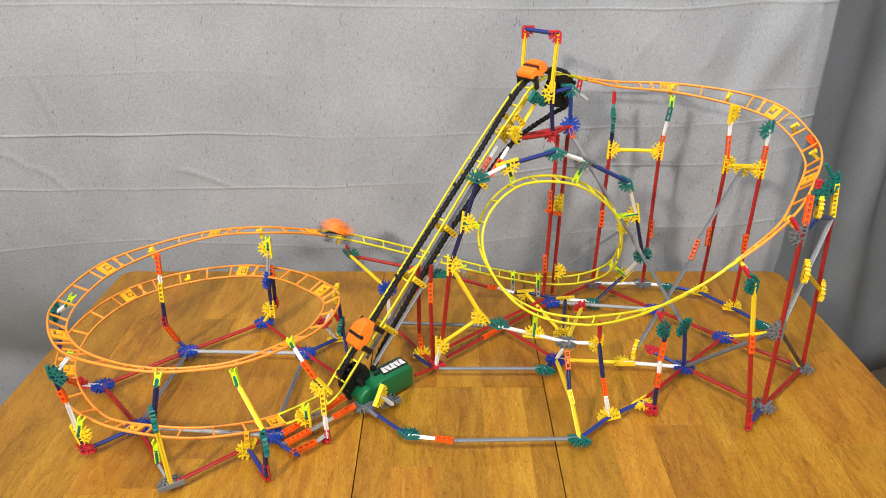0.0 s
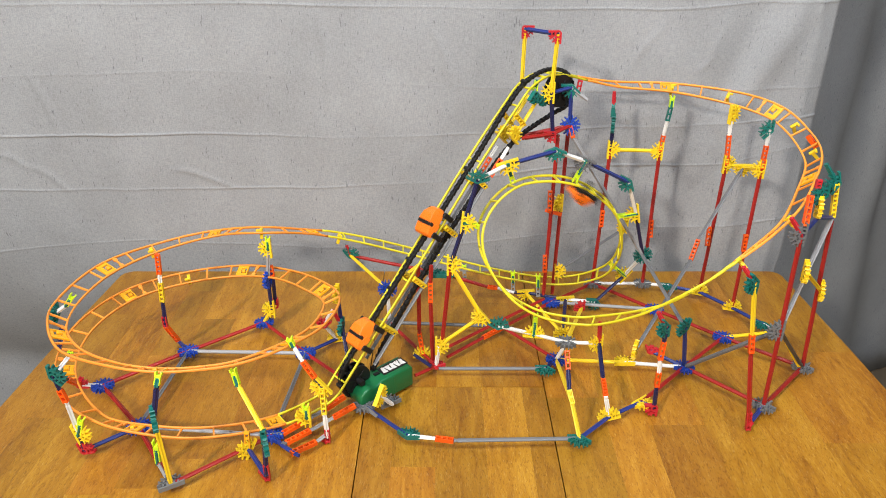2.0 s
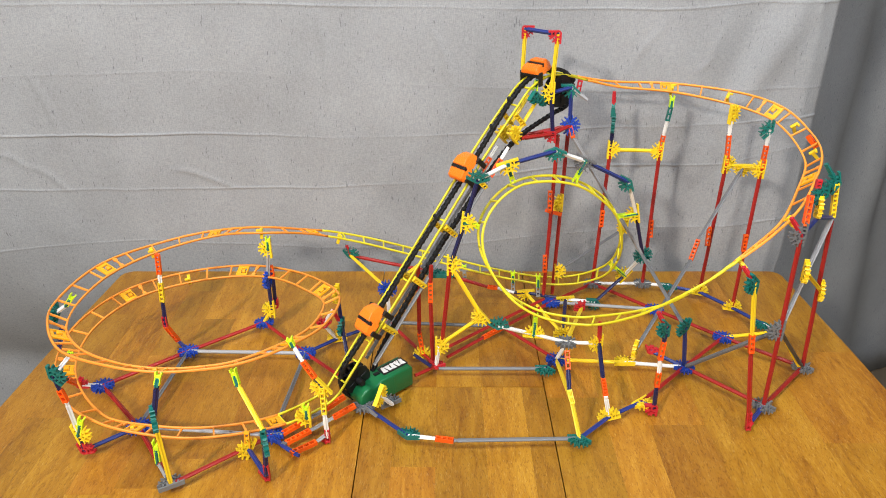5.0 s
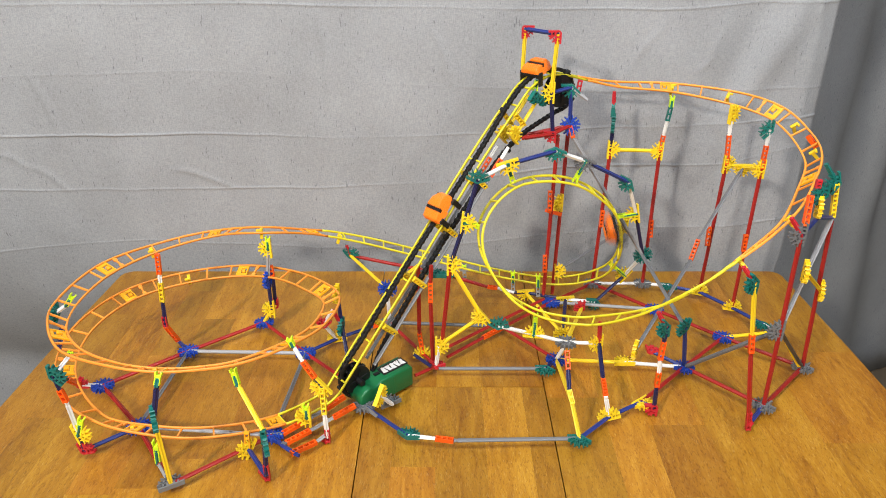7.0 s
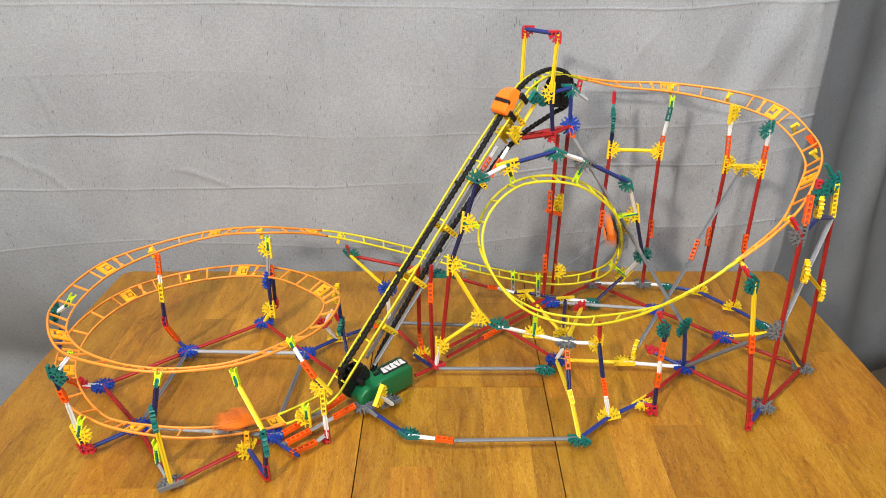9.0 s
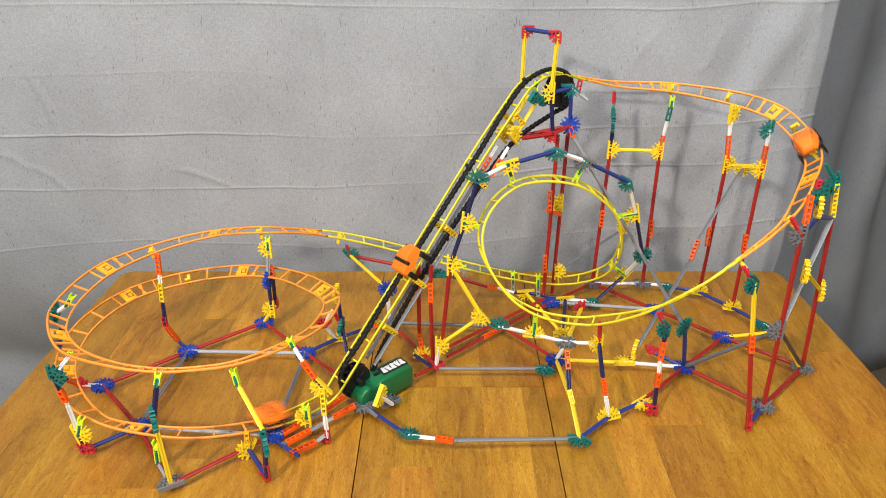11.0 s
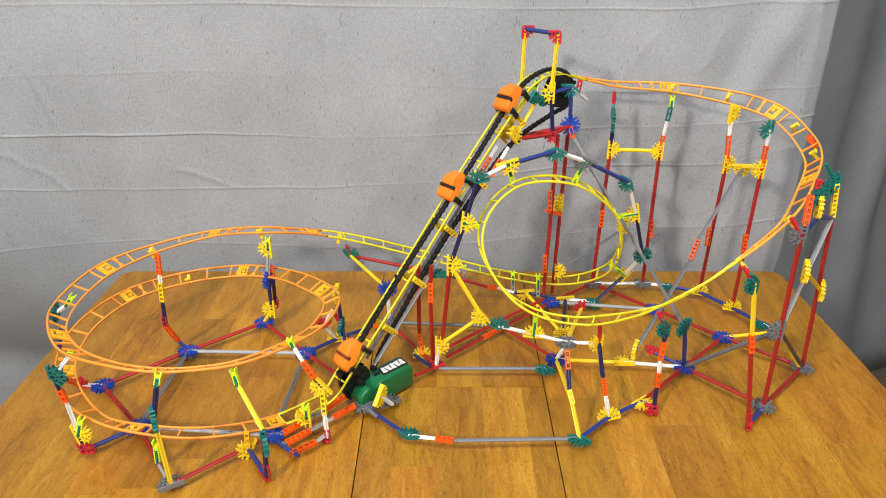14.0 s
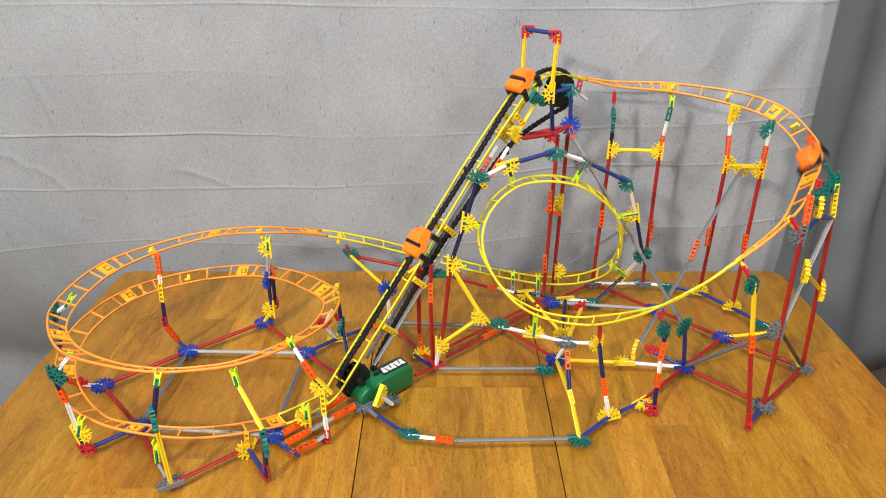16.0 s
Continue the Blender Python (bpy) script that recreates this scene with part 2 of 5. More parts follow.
def build_table():
    """A dining table 1.01 m wide, its sides drawn in towards the far end, with dark leaf seams."""
    table = new("dining_table")
    table.location = (0.0, 0.35, -0.75)
    tagged(table, "golden oak dining table with staggered boards and dark leaf seams", "table")
    inv = Matrix.Translation((0.0, 0.35, -0.75)).inverted()

    def put(ob):
        ob.matrix_parent_inverse = inv
        return ob

    rng = random.Random(4)
    x0, x1, y0, y1 = -0.497, 0.511, -0.25, 0.952
    seams = (-0.087, 0.117)
    xs = [x0]
    while xs[-1] < x1 - 0.075:
        xs.append(xs[-1] + rng.uniform(0.04, 0.062))
    xs[-1] = x1
    for s in seams:
        k = min(range(1, len(xs) - 1), key=lambda i: abs(xs[i] - s))
        xs[k] = s
    xs.sort()
    for a, b in zip(xs, xs[1:]):
        mid = seams[0] - 0.001 <= a and b <= seams[1] + 0.001
        y = y0
        cuts = [y0]
        while y < y1 - 0.2:
            y += rng.uniform(0.1, 0.3)
            cuts.append(y)
        if mid:
            cuts = [c for c in cuts if abs(c - 0.676) > 0.12] + [0.676]
            cuts.sort()
        cuts = [c for c in cuts if c < y1 - 0.04]
        cuts.append(y1)
        for c, d in zip(cuts, cuts[1:]):
            g0 = 0.0006 if abs(a - seams[0]) < 1e-6 else 0.0006 if abs(a - seams[1]) < 1e-6 else 0.00002
            g1 = 0.0006 if abs(b - seams[0]) < 1e-6 else 0.0006 if abs(b - seams[1]) < 1e-6 else 0.00002
            e0 = 0.0006 if mid and abs(c - 0.676) < 1e-6 else 0.00002
            e1 = 0.0006 if mid and abs(d - 0.676) < 1e-6 else 0.00002
            bm = bmesh.new()
            sx, sy = b - a - g0 - g1, d - c - e0 - e1
            add_box(bm, (sx, sy, 0.022), Matrix.Translation((a + g0 + sx / 2, c + e0 + sy / 2, -0.011 + rng.uniform(-0.00005, 0))), 0.00008)
            corner = d == y1 and (a == x0 or b == x1)
            if corner:
                bm.free()
                bm = rounded_plank(a + g0, b - g1, c + e0, y1, a == x0)
            for v in bm.verts:
                if a == x0 and v.co.x < x0 + 0.03:
                    v.co.x += 0.072 * max(0.0, v.co.y - 0.64)
                if b == x1 and v.co.x > x1 - 0.03:
                    v.co.x -= 0.04 * max(0.0, v.co.y - 0.66)
            put(part("plank", bm, WOOD, table))
    bm = bmesh.new()
    add_box(bm, (x1 - x0 - 0.08, y1 - y0 - 0.06, 0.012), Matrix.Translation(((x0 + x1) / 2, (y0 + y1) / 2, -0.0285)), 0.002)
    put(part("underside_board", bm, SEAM, table, "dark board beneath the planks"))
    bm = bmesh.new()
    for sx in (x0 + 0.08, x1 - 0.08):
        add_box(bm, (0.02, y1 - y0 - 0.2, 0.08), Matrix.Translation((sx, (y0 + y1) / 2, -0.0745)), 0.002)
    put(part("apron", bm, WOOD, table))
    for sx in (x0 + 0.1, x1 - 0.1):
        for sy in (y0 + 0.1, y1 - 0.1):
            bm = bmesh.new()
            add_box(bm, (0.06, 0.06, 0.7155), Matrix.Translation((sx, sy, -0.39225)), 0.006)
            put(part("table_leg", bm, WOOD, table))


def fold_height(s, z, a, width):
    """How near (s, z) lies to the fold from (a0, a1) to (a2, a3), fading at its ends."""
    dx, dz = a[2] - a[0], a[3] - a[1]
    ln = math.hypot(dx, dz)
    u = ((s - a[0]) * dx + (z - a[1]) * dz) / (ln * ln)
    v = ((s - a[0]) * dz - (z - a[1]) * dx) / ln + 0.004 * math.sin(u * 5)
    return math.exp(-(v / width) ** 2) * max(0.0, 1 - abs(2 * u - 1) ** 3) if -0.1 < u < 1.1 else 0.0


def build_cloth(name, plan, z0, z1, seed, creases, pleat, label, nx=200, folds=(), drapes=(), tuck=0.0):
    """A hanging sheet along a plan polyline: pressed creases that its rows follow, soft drapes and pleats."""
    P = [Vector((*p, 0)) for p in plan]
    ln = [0.0]
    for a, b in zip(P, P[1:]):
        ln.append(ln[-1] + (b - a).length)
    # Rows stand close together at each crease: (which crease, part of the way to the next, offset from it).
    levels = [((-9.0, z0), (9.0, z0))] + [c[1] for c in creases] + [((-9.0, z1), (9.0, z1))]
    rows = []
    for k in range(len(levels) - 1):
        tight = [d * 0.0009 for d in range(5)]
        if k > 0:
            rows += [(k, 0.0, d) for d in tight]
        else:
            rows.append((0, 0.0, 0.0))
        rows += [(k, w / 26, 0.0) for w in range(2, 25)]
        if k < len(levels) - 2:
            rows += [(k, 1.0, -d) for d in reversed(tight[1:])]
    rows.append((len(levels) - 2, 1.0, 0.0))
    bm = bmesh.new()
    grid = []
    for i in range(nx + 1):
        s = ln[-1] * i / nx
        k = max(j for j in range(len(P) - 1) if ln[j] <= s + 1e-9)
        w = (s - ln[k]) / (ln[k + 1] - ln[k])
        p = P[k].lerp(P[k + 1], w)
        d = (P[k + 1] - P[k]).normalized()
        nrm = Vector((d.y, -d.x, 0))
        lev = []
        for n, keys in enumerate(levels):
            zc = float(np.interp(p.x, [q[0] for q in keys], [q[1] for q in keys]))
            if 0 < n < len(levels) - 1:
                zc += 0.0022 * noise.noise(Vector((s * 9, n * 3.7, seed)))
            lev.append(zc)
        col = []
        for z in sorted(lev[r] + (lev[r + 1] - lev[r]) * part_way + step for r, part_way, step in rows):
            off = 0.012 * noise.noise(Vector((s * 2.1, z * 0.7, seed))) + 0.004 * noise.noise(Vector((s * 7, z * 3, seed + 5)))
            off += pleat * math.sin(s * 22 + 2.5 * noise.noise(Vector((s * 3, z * 1.2, seed + 9))) + z)
            off += 0.0009 * noise.noise(Vector((s * 16 + z * 9, z * 14, seed + 3)))
            off += 0.0016 * noise.noise(Vector((s * 19 + z * 2, z * 2.2, seed + 13)))
            for fold in folds:
                off += 0.0021 * fold_height(p.x, z, fold, 0.003)
            for drape in drapes:
                off += drape[4] * fold_height(p.x, z, drape, 0.022)
            for n, (size, keys) in enumerate(creases):
                q = (z - lev[n + 1]) / 0.0016
                if abs(q) < 3:
                    worn = max(0.15, 0.75 + 0.9 * noise.noise(Vector((s * 3.1, n * 2.3, 7))))
                    off += 0.62 * size * worn * math.exp(-q * q)
            off -= tuck * min(0.3, max(0.0, 0.05 - z)) ** 2
            col.append(bm.verts.new((p.x + nrm.x * off, p.y + nrm.y * off, z)))
        grid.append(col)
    for a, b in zip(grid, grid[1:]):
        for j in range(len(rows) - 1):
            bm.faces.new((a[j], b[j], b[j + 1], a[j + 1]))
    ob = finish(name, bm, CLOTH)
    m = ob.modifiers.new("thickness", "SOLIDIFY")
    m.thickness = 0.0015
    return tagged(ob, label, "cloth")


build_table()
CREASES = (
    (0.0011, ((-0.685, 0.006), (-0.551, 0.022), (-0.454, 0.028), (-0.186, 0.017), (0.0, 0.024), (0.308, 0.058), (0.425, 0.064), (0.514, 0.08))),
    (0.0015, ((-0.656, 0.11), (-0.573, 0.11), (-0.187, 0.117), (0.0, 0.129), (0.175, 0.15), (0.407, 0.162), (0.49, 0.187))),
    (0.0017, ((-0.633, 0.193), (-0.358, 0.198), (-0.149, 0.195), (0.0, 0.199), (0.312, 0.214), (0.497, 0.23))),
    (0.0006, ((-0.61, 0.279), (-0.352, 0.288), (-0.22, 0.282), (0.0, 0.268), (0.243, 0.262), (0.472, 0.27))),
    (0.0013, ((-0.583, 0.375), (-0.286, 0.375), (0.0, 0.373), (0.281, 0.371), (0.333, 0.374), (0.412, 0.382))),
)
FOLDS = (
    (-0.641, 0.165, -0.597, 0.145), (-0.605, 0.15, -0.545, 0.108), (-0.575, 0.29, -0.535, 0.17), (-0.40, 0.144, -0.30, 0.118),
    (0.365, 0.36, 0.358, 0.31), (0.361, 0.325, 0.345, 0.285), (0.483, 0.39, 0.486, 0.355), (0.243, 0.268, 0.295, 0.37),
    (-0.167, 0.366, -0.15, 0.23), (0.388, -0.026, 0.431, 0.117), (-0.02, 0.35, 0.02, 0.27),
)
DRAPES = ((0.475, 0.42, 0.39, 0.2, 0.0075), (0.425, 0.42, 0.35, 0.17, -0.005), (0.30, 0.40, 0.27, 0.05, 0.003), (-0.5, 0.42, -0.45, 0.0, 0.003), (-0.2, 0.45, -0.26, 0.1, -0.0025))
build_cloth("backdrop_cloth", ((-1.6, 1.02), (-0.5, 1.0), (0.3, 0.985), (0.49, 0.975), (0.514, 0.985), (0.527, 1.03)), -0.745, 1.2, 1.0,
            CREASES, 0.0, "gray linen backdrop cloth with fold creases hanging behind the table", 420, FOLDS, DRAPES, tuck=0.9)
build_cloth("side_cloth", ((0.5, 1.12), (0.84, 1.455), (1.25, 1.73), (1.8, 1.88)), -0.745, 1.7, 8.0, ((0.0008, ((0.4, 0.3), (1.8, 0.3))),), 0.016,
            "gray linen cloth hanging in soft pleats beyond the table")

# ---- the toy roller coaster ----
BASE = Vector((0.0, 0.72, 0.0))
coaster = new("toy_roller_coaster")
coaster.location = BASE
tagged(coaster, "colourful plastic rod-and-connector toy roller coaster on the table", "toy coaster")
INV = Matrix.Translation(BASE).inverted()


def attach(ob, parent=coaster, m=None):
    """Hang ob under the coaster, or under one of its parts, at the pose m."""
    ob.parent = parent
    ob.matrix_parent_inverse = INV if parent is coaster else Matrix()
    if m is not None:
        ob.matrix_basis = m
    return ob


def mesh_of(name, bm, mat, smooth=False):
    me = bpy.data.meshes.new(name)
    bm.normal_update()
    bm.to_mesh(me)
    bm.free()
    me.materials.append(mat)
    for p in me.polygons:
        p.use_smooth = smooth
    return me


ROD_R = 0.00228
NAMES = {"redc": "red", "bluec": "blue", "grayc": "gray"}
made = {}


def rod(color, a, b):
    """A straight moulded rod with necked ends between two nodes."""
    p, q = Vector(NODE[a]), Vector(NODE[b])
    d = q - p
    L = round(d.length, 4)
    key = ("rod", color, L)
    if key not in made:
        bm = bmesh.new()
        n = min(0.004, L * 0.15)
        prof = ((0.0, 0.92), (n * 0.6, 0.92), (n * 0.65, 0.8), (n, 0.8), (n * 1.05, 1.0), (L - n * 1.05, 1.0), (L - n, 0.8), (L - n * 0.65, 0.8), (L - n * 0.6, 0.92), (L, 0.92))
        rings = []
        for x, w in prof:
            r = ROD_R * w
            ring = []
            for k in range(16):
                a = (k + 0.5) * math.pi / 8
                deep = 0.74 if k % 4 in (1, 2) else 1.06
                ring.append(bm.verts.new((x, r * deep * math.cos(a), r * deep * math.sin(a))))
            rings.append(ring)
        for u, v in zip(rings, rings[1:]):
            for k in range(16):
                bm.faces.new((u[k], v[k], v[(k + 1) % 16], u[(k + 1) % 16]))
        bm.faces.new(rings[0])
        bm.faces.new(list(reversed(rings[-1])))
        made[key] = mesh_of("rod", bm, MAT[color])
    up = (0, 0, 1) if abs(d.normalized().z) < 0.9 else (0, 1, 0)
    return attach(new(NAMES.get(color, color) + "_rod", made[key]), m=frame_at(p, d, up))


def coupling(color, a, b):
    """A perforated straight joining piece: two side rails and cross webs, a slotted jaw at each end."""
    p, q = Vector(NODE[a]), Vector(NODE[b])
    d = q - p
    L = round(d.length, 4)
    key = ("coupling", color, L)
    if key not in made:
        bm = bmesh.new()
        w = 0.0042
        for s in (-1, 1):
            add_box(bm, (L, 0.0011, 0.0046), pose(L / 2, s * (w / 2), 0), 0.0003)
        if color == "lime":
            add_box(bm, (L * 0.8, w - 0.0012, 0.0042), pose(L * 0.42, 0, 0), 0.0004)
            for s in (-1, 1):
                add_box(bm, (0.0035, 0.0016, 0.0058), pose(L - 0.0012, s * (w / 2 + 0.0002), 0, 0, 0, s * 6), 0.0004)
        else:
            n = max(3, int(L / 0.0048))
            for k in range(n):
                add_box(bm, (0.0019, w - 0.001, 0.0042), pose(0.0012 + (L - 0.0024) * k / (n - 1), 0, 0), 0.0003)
        made[key] = mesh_of("coupling", bm, MAT[color])
    up = (0, 0, 1) if abs(d.normalized().z) < 0.7 else (0, -1, 0.0)
    if color == "lime":
        NODE["_a"], NODE["_b"] = tuple(p - d * 0.1 + Vector((0, -0.0012, 0))), tuple(p + d * 0.62 + Vector((0, -0.0012, 0)))
        rod("teal", "_a", "_b")
    name = "track_clip" if color == "lime" else NAMES.get(color, color) + "_coupling"
    return attach(new(name, made[key]), m=frame_at(p, d, up))


SLOTS = {"redc": 3, "teal": 4, "yellow": 5, "bluec": 8, "grayc": 7}


def hub(color, at, n="up", toward=None, slots=0, flip=0):
    """A star connector: a ring hub, paired prongs at every 45 degrees, an inner arc, and a back bar on the half stars."""
    k = slots or SLOTS[color]
    key = ("hub", color, k)
    if key not in made:
        bm = bmesh.new()
        R, T = 0.0105 if k == 3 else 0.0122, 0.0045
        ring = 12
        for j in range(ring):
            a0, a1 = 2 * math.pi * j / ring, 2 * math.pi * (j + 1) / ring
            vs = []
            for z in (-T / 2, T / 2):
                for r in (0.0023, 0.0042):
                    for a in (a0, a1):
                        vs.append(bm.verts.new((r * math.cos(a), r * math.sin(a), z)))
            for f in ((0, 2, 3, 1), (4, 5, 7, 6), (2, 6, 7, 3), (0, 1, 5, 4)):
                bm.faces.new([vs[i] for i in f])
        for j in range(k):
            a = math.pi / 4 * j
            m = Matrix.Rotation(a, 4, "Z")
            for s in (-1, 1):
                add_box(bm, (R - 0.0038, 0.0011, T), m @ pose((R + 0.0038) / 2, s * 0.0024, 0, 0, 0, -s * 3))
            add_box(bm, (0.0014, 0.0048, T), m @ pose(0.0068, 0, 0))
            if j < k - 1 or k == 8:
                b = a + math.pi / 8
                add_box(bm, (0.0012, 0.0038, T), Matrix.Rotation(b, 4, "Z") @ pose(0.0088, 0, 0))
        if k < 8:
            for a, s in ((0, -1), (math.pi / 4 * (k - 1), 1)):
                add_box(bm, (R - 0.001, 0.0013, T * 1.05), Matrix.Rotation(a, 4, "Z") @ pose(R / 2 + 0.0005, s * 0.0033, 0))
        made[key] = mesh_of("connector", bm, MAT[color])
    z = {"up": Vector((0, 0, 1)), "front": Vector((0, -1, 0)), "side": Vector((1, -0.25, 0)).normalized(), "side2": Vector((0.5, -1, 0)).normalized(), "edge": Vector((0.88, -0.47, 0)).normalized(), "west": Vector((0.92, 0.39, 0)).normalized()}[n]
    e1 = Vector(toward) if toward else Vector((0.75, 0.66, 0))
    e1 = (e1 - z * e1.dot(z)).normalized()
    if flip:
        z = -z
    m = Matrix((e1, z.cross(e1), z)).transposed().to_4x4()
    m.translation = NODE[at]
    return attach(new(NAMES.get(color, color) + "_connector", made[key]), m=m)


NODE = {}
NODE.update(
    j1=(-0.231, 0.794, 0.012),
    j2=(-0.309, 0.730, 0.012),
    j3=(-0.385, 0.663, 0.012),
    j4=(-0.166, 0.726, 0.012),
    j5=(-0.319, 0.594, 0.012),
    j6=(-0.176, 0.581, 0.012),
    j7=(-0.258, 0.513, 0.012),
    j8=(-0.219, 0.794, 0.032),
    j9=(-0.219, 0.794, 0.076),
    j10=(-0.214, 0.794, 0.119),
    j11=(-0.213, 0.794, 0.135),
    j12=(-0.216, 0.804, 0.032),
    j13=(-0.214, 0.799, 0.077),
    j14=(-0.215, 0.799, 0.093),
    j15=(-0.330, 0.730, 0.048),
    j16=(-0.328, 0.730, 0.082),
    j17=(-0.326, 0.730, 0.108),
    j18=(-0.325, 0.730, 0.119),
    j19=(-0.323, 0.730, 0.145),
    j20=(-0.328, 0.752, 0.012),
    j21=(-0.330, 0.730, 0.062),
    j22=(-0.412, 0.665, 0.012),
    j23=(-0.360, 0.559, 0.012),
    j24=(-0.361, 0.559, 0.033),
)
NODE.update(
    j26=(-0.364, 0.559, 0.073),
    j27=(-0.367, 0.559, 0.088),
    j28=(-0.369, 0.559, 0.104),
    j29=(-0.366, 0.589, 0.107),
    j30=(-0.354, 0.559, 0.053),
    j31=(-0.365, 0.591, 0.108),
    j32=(-0.389, 0.609, 0.062),
    j33=(-0.411, 0.660, 0.092),
    j34=(-0.408, 0.640, 0.077),
    j35=(-0.437, 0.700, 0.086),
    j36=(-0.423, 0.700, 0.096),
    j37=(-0.413, 0.700, 0.109),
    j38=(-0.260, 0.513, 0.091),
    j39=(-0.253, 0.518, 0.125),
    j40=(-0.251, 0.523, 0.135),
    j41=(-0.280, 0.542, 0.012),
    j42=(-0.278, 0.542, 0.039),
    j43=(-0.170, 0.524, 0.012),
    j44=(-0.196, 0.561, 0.012),
    j45=(-0.167, 0.524, 0.052),
    j46=(-0.194, 0.554, 0.098),
    j47=(-0.198, 0.559, 0.112),
    j48=(-0.167, 0.524, 0.069),
)
NODE.update(
    j49=(-0.170, 0.528, 0.003),
    j50=(-0.169, 0.524, 0.026),
    j51=(-0.179, 0.536, 0.008),
    j52=(-0.195, 0.561, 0.034),
    j53=(-0.162, 0.565, 0.012),
    j55=(-0.152, 0.554, 0.012),
    j56=(-0.1435, 0.551, 0.012),
    j57=(-0.129, 0.571, 0.012),
    j58=(-0.118, 0.585, 0.012),
    j60=(-0.166, 0.583, 0.012),
    j61=(-0.146, 0.603, 0.012),
    j62=(-0.129, 0.620, 0.012),
    j63=(-0.107, 0.634, 0.020),
    j64=(-0.160, 0.569, 0.012),
    j65=(-0.138, 0.588, 0.012),
    j66=(-0.117, 0.608, 0.012),
    j67=(-0.094, 0.619, 0.020),
    j68=(-0.119, 0.580, 0.010),
    j69=(-0.120, 0.580, 0.040),
    j70=(-0.122, 0.590, 0.067),
    j71=(-0.128, 0.590, 0.078),
    j72=(-0.140, 0.595, 0.095),
)
NODE.update(
    j73=(-0.149, 0.600, 0.110),
    j74=(-0.152, 0.600, 0.119),
    j75=(-0.119, 0.581, 0.003),
    j76=(-0.119, 0.580, 0.021),
    j77=(-0.127, 0.584, 0.008),
    j78=(-0.140, 0.588, 0.030),
    j79=(-0.140, 0.588, 0.046),
    j80=(-0.132, 0.757, 0.012),
    j81=(-0.090, 0.785, 0.012),
    j82=(-0.069, 0.794, 0.012),
    j83=(-0.123, 0.747, 0.037),
    j84=(-0.132, 0.742, 0.063),
    j86=(-0.126, 0.747, 0.083),
    j87=(-0.145, 0.747, 0.039),
    j88=(-0.116, 0.727, 0.008),
    j89=(-0.116, 0.678, 0.012),
    j90=(0.135, 0.713, 0.012),
    j91=(-0.008, 0.700, 0.012),
    j92=(0.146, 0.844, 0.012),
    j93=(0.211, 0.895, 0.012),
    j94=(0.282, 0.895, 0.012),
    j95=(-0.005, 0.695, 0.012),
    j96=(0.120, 0.695, 0.012),
)
NODE.update(
    j97=(0.056, 0.786, 0.012),
    j100=(0.317, 0.888, 0.012),
    j101=(0.050, 0.759, 0.012),
    j102=(0.076, 0.782, 0.012),
    j103=(0.005, 0.718, 0.012),
    j104=(0.281, 0.826, 0.012),
    j105=(0.071, 0.789, 0.012),
    j106=(-0.032, 0.679, 0.014),
    j107=(-0.005, 0.700, 0.041),
    j108=(-0.034, 0.710, 0.021),
    j109=(-0.014, 0.690, 0.019),
    j111=(-0.024, 0.723, 0.012),
    j112=(-0.028, 0.723, 0.043),
    j113=(-0.028, 0.723, 0.134),
    j114=(-0.012, 0.709, 0.012),
    j115=(-0.014, 0.709, 0.094),
    j116=(-0.014, 0.709, 0.120),
    j117=(-0.013, 0.709, 0.142),
    j118=(-0.001, 0.700, 0.046),
    j119=(0.008, 0.700, 0.147),
    j120=(-0.009, 0.720, 0.124),
)
NODE.update(
    j121=(0.044, 0.700, 0.081),
    j122=(-0.070, 0.794, 0.062),
    j124=(-0.125, 0.870, 0.070),
    j125=(-0.129, 0.870, 0.085),
    j127=(0.005, 0.870, 0.040),
    j128=(-0.028, 0.830, 0.080),
    j129=(0.061, 0.870, 0.021),
    j130=(0.075, 0.870, 0.019),
    j131=(0.098, 0.866, 0.014),
    j132=(0.006, 0.870, 0.042),
    j133=(0.031, 0.908, 0.014),
    j134=(0.030, 0.908, 0.031),
    j135=(0.030, 0.908, 0.034),
    j136=(0.097, 0.869, 0.014),
    j137=(0.096, 0.869, 0.030),
    j138=(0.095, 0.869, 0.046),
    j139=(0.130, 0.856, 0.014),
    j140=(0.129, 0.856, 0.030),
    j141=(0.128, 0.856, 0.048),
    j142=(0.114, 0.866, 0.014),
    j143=(0.166, 0.848, 0.014),
    j144=(0.205, 0.842, 0.014),
)
NODE.update(
    j145=(0.245, 0.860, 0.045),
    j146=(0.260, 0.840, 0.086),
    j147=(0.235, 0.810, 0.159),
    j148=(0.216, 0.790, 0.208),
    j149=(0.157, 0.760, 0.245),
    j150=(0.121, 0.745, 0.262),
    j151=(0.068, 0.720, 0.256),
    j152=(0.036, 0.705, 0.245),
    j153=(0.023, 0.700, 0.198),
    j154=(0.037, 0.705, 0.192),
    j155=(0.075, 0.730, 0.233),
    j156=(0.148, 0.765, 0.219),
    j157=(0.212, 0.810, 0.155),
    j158=(0.223, 0.850, 0.067),
    j159=(0.063, 0.700, 0.068),
    j160=(0.104, 0.700, 0.057),
    j161=(0.141, 0.695, 0.049),
    j162=(0.178, 0.690, 0.051),
    j163=(0.105, 0.700, 0.084),
    j164=(0.175, 0.685, 0.083),
    j165=(0.177, 0.610, 0.012),
    j166=(0.171, 0.610, 0.039),
    j167=(0.174, 0.640, 0.038),
)
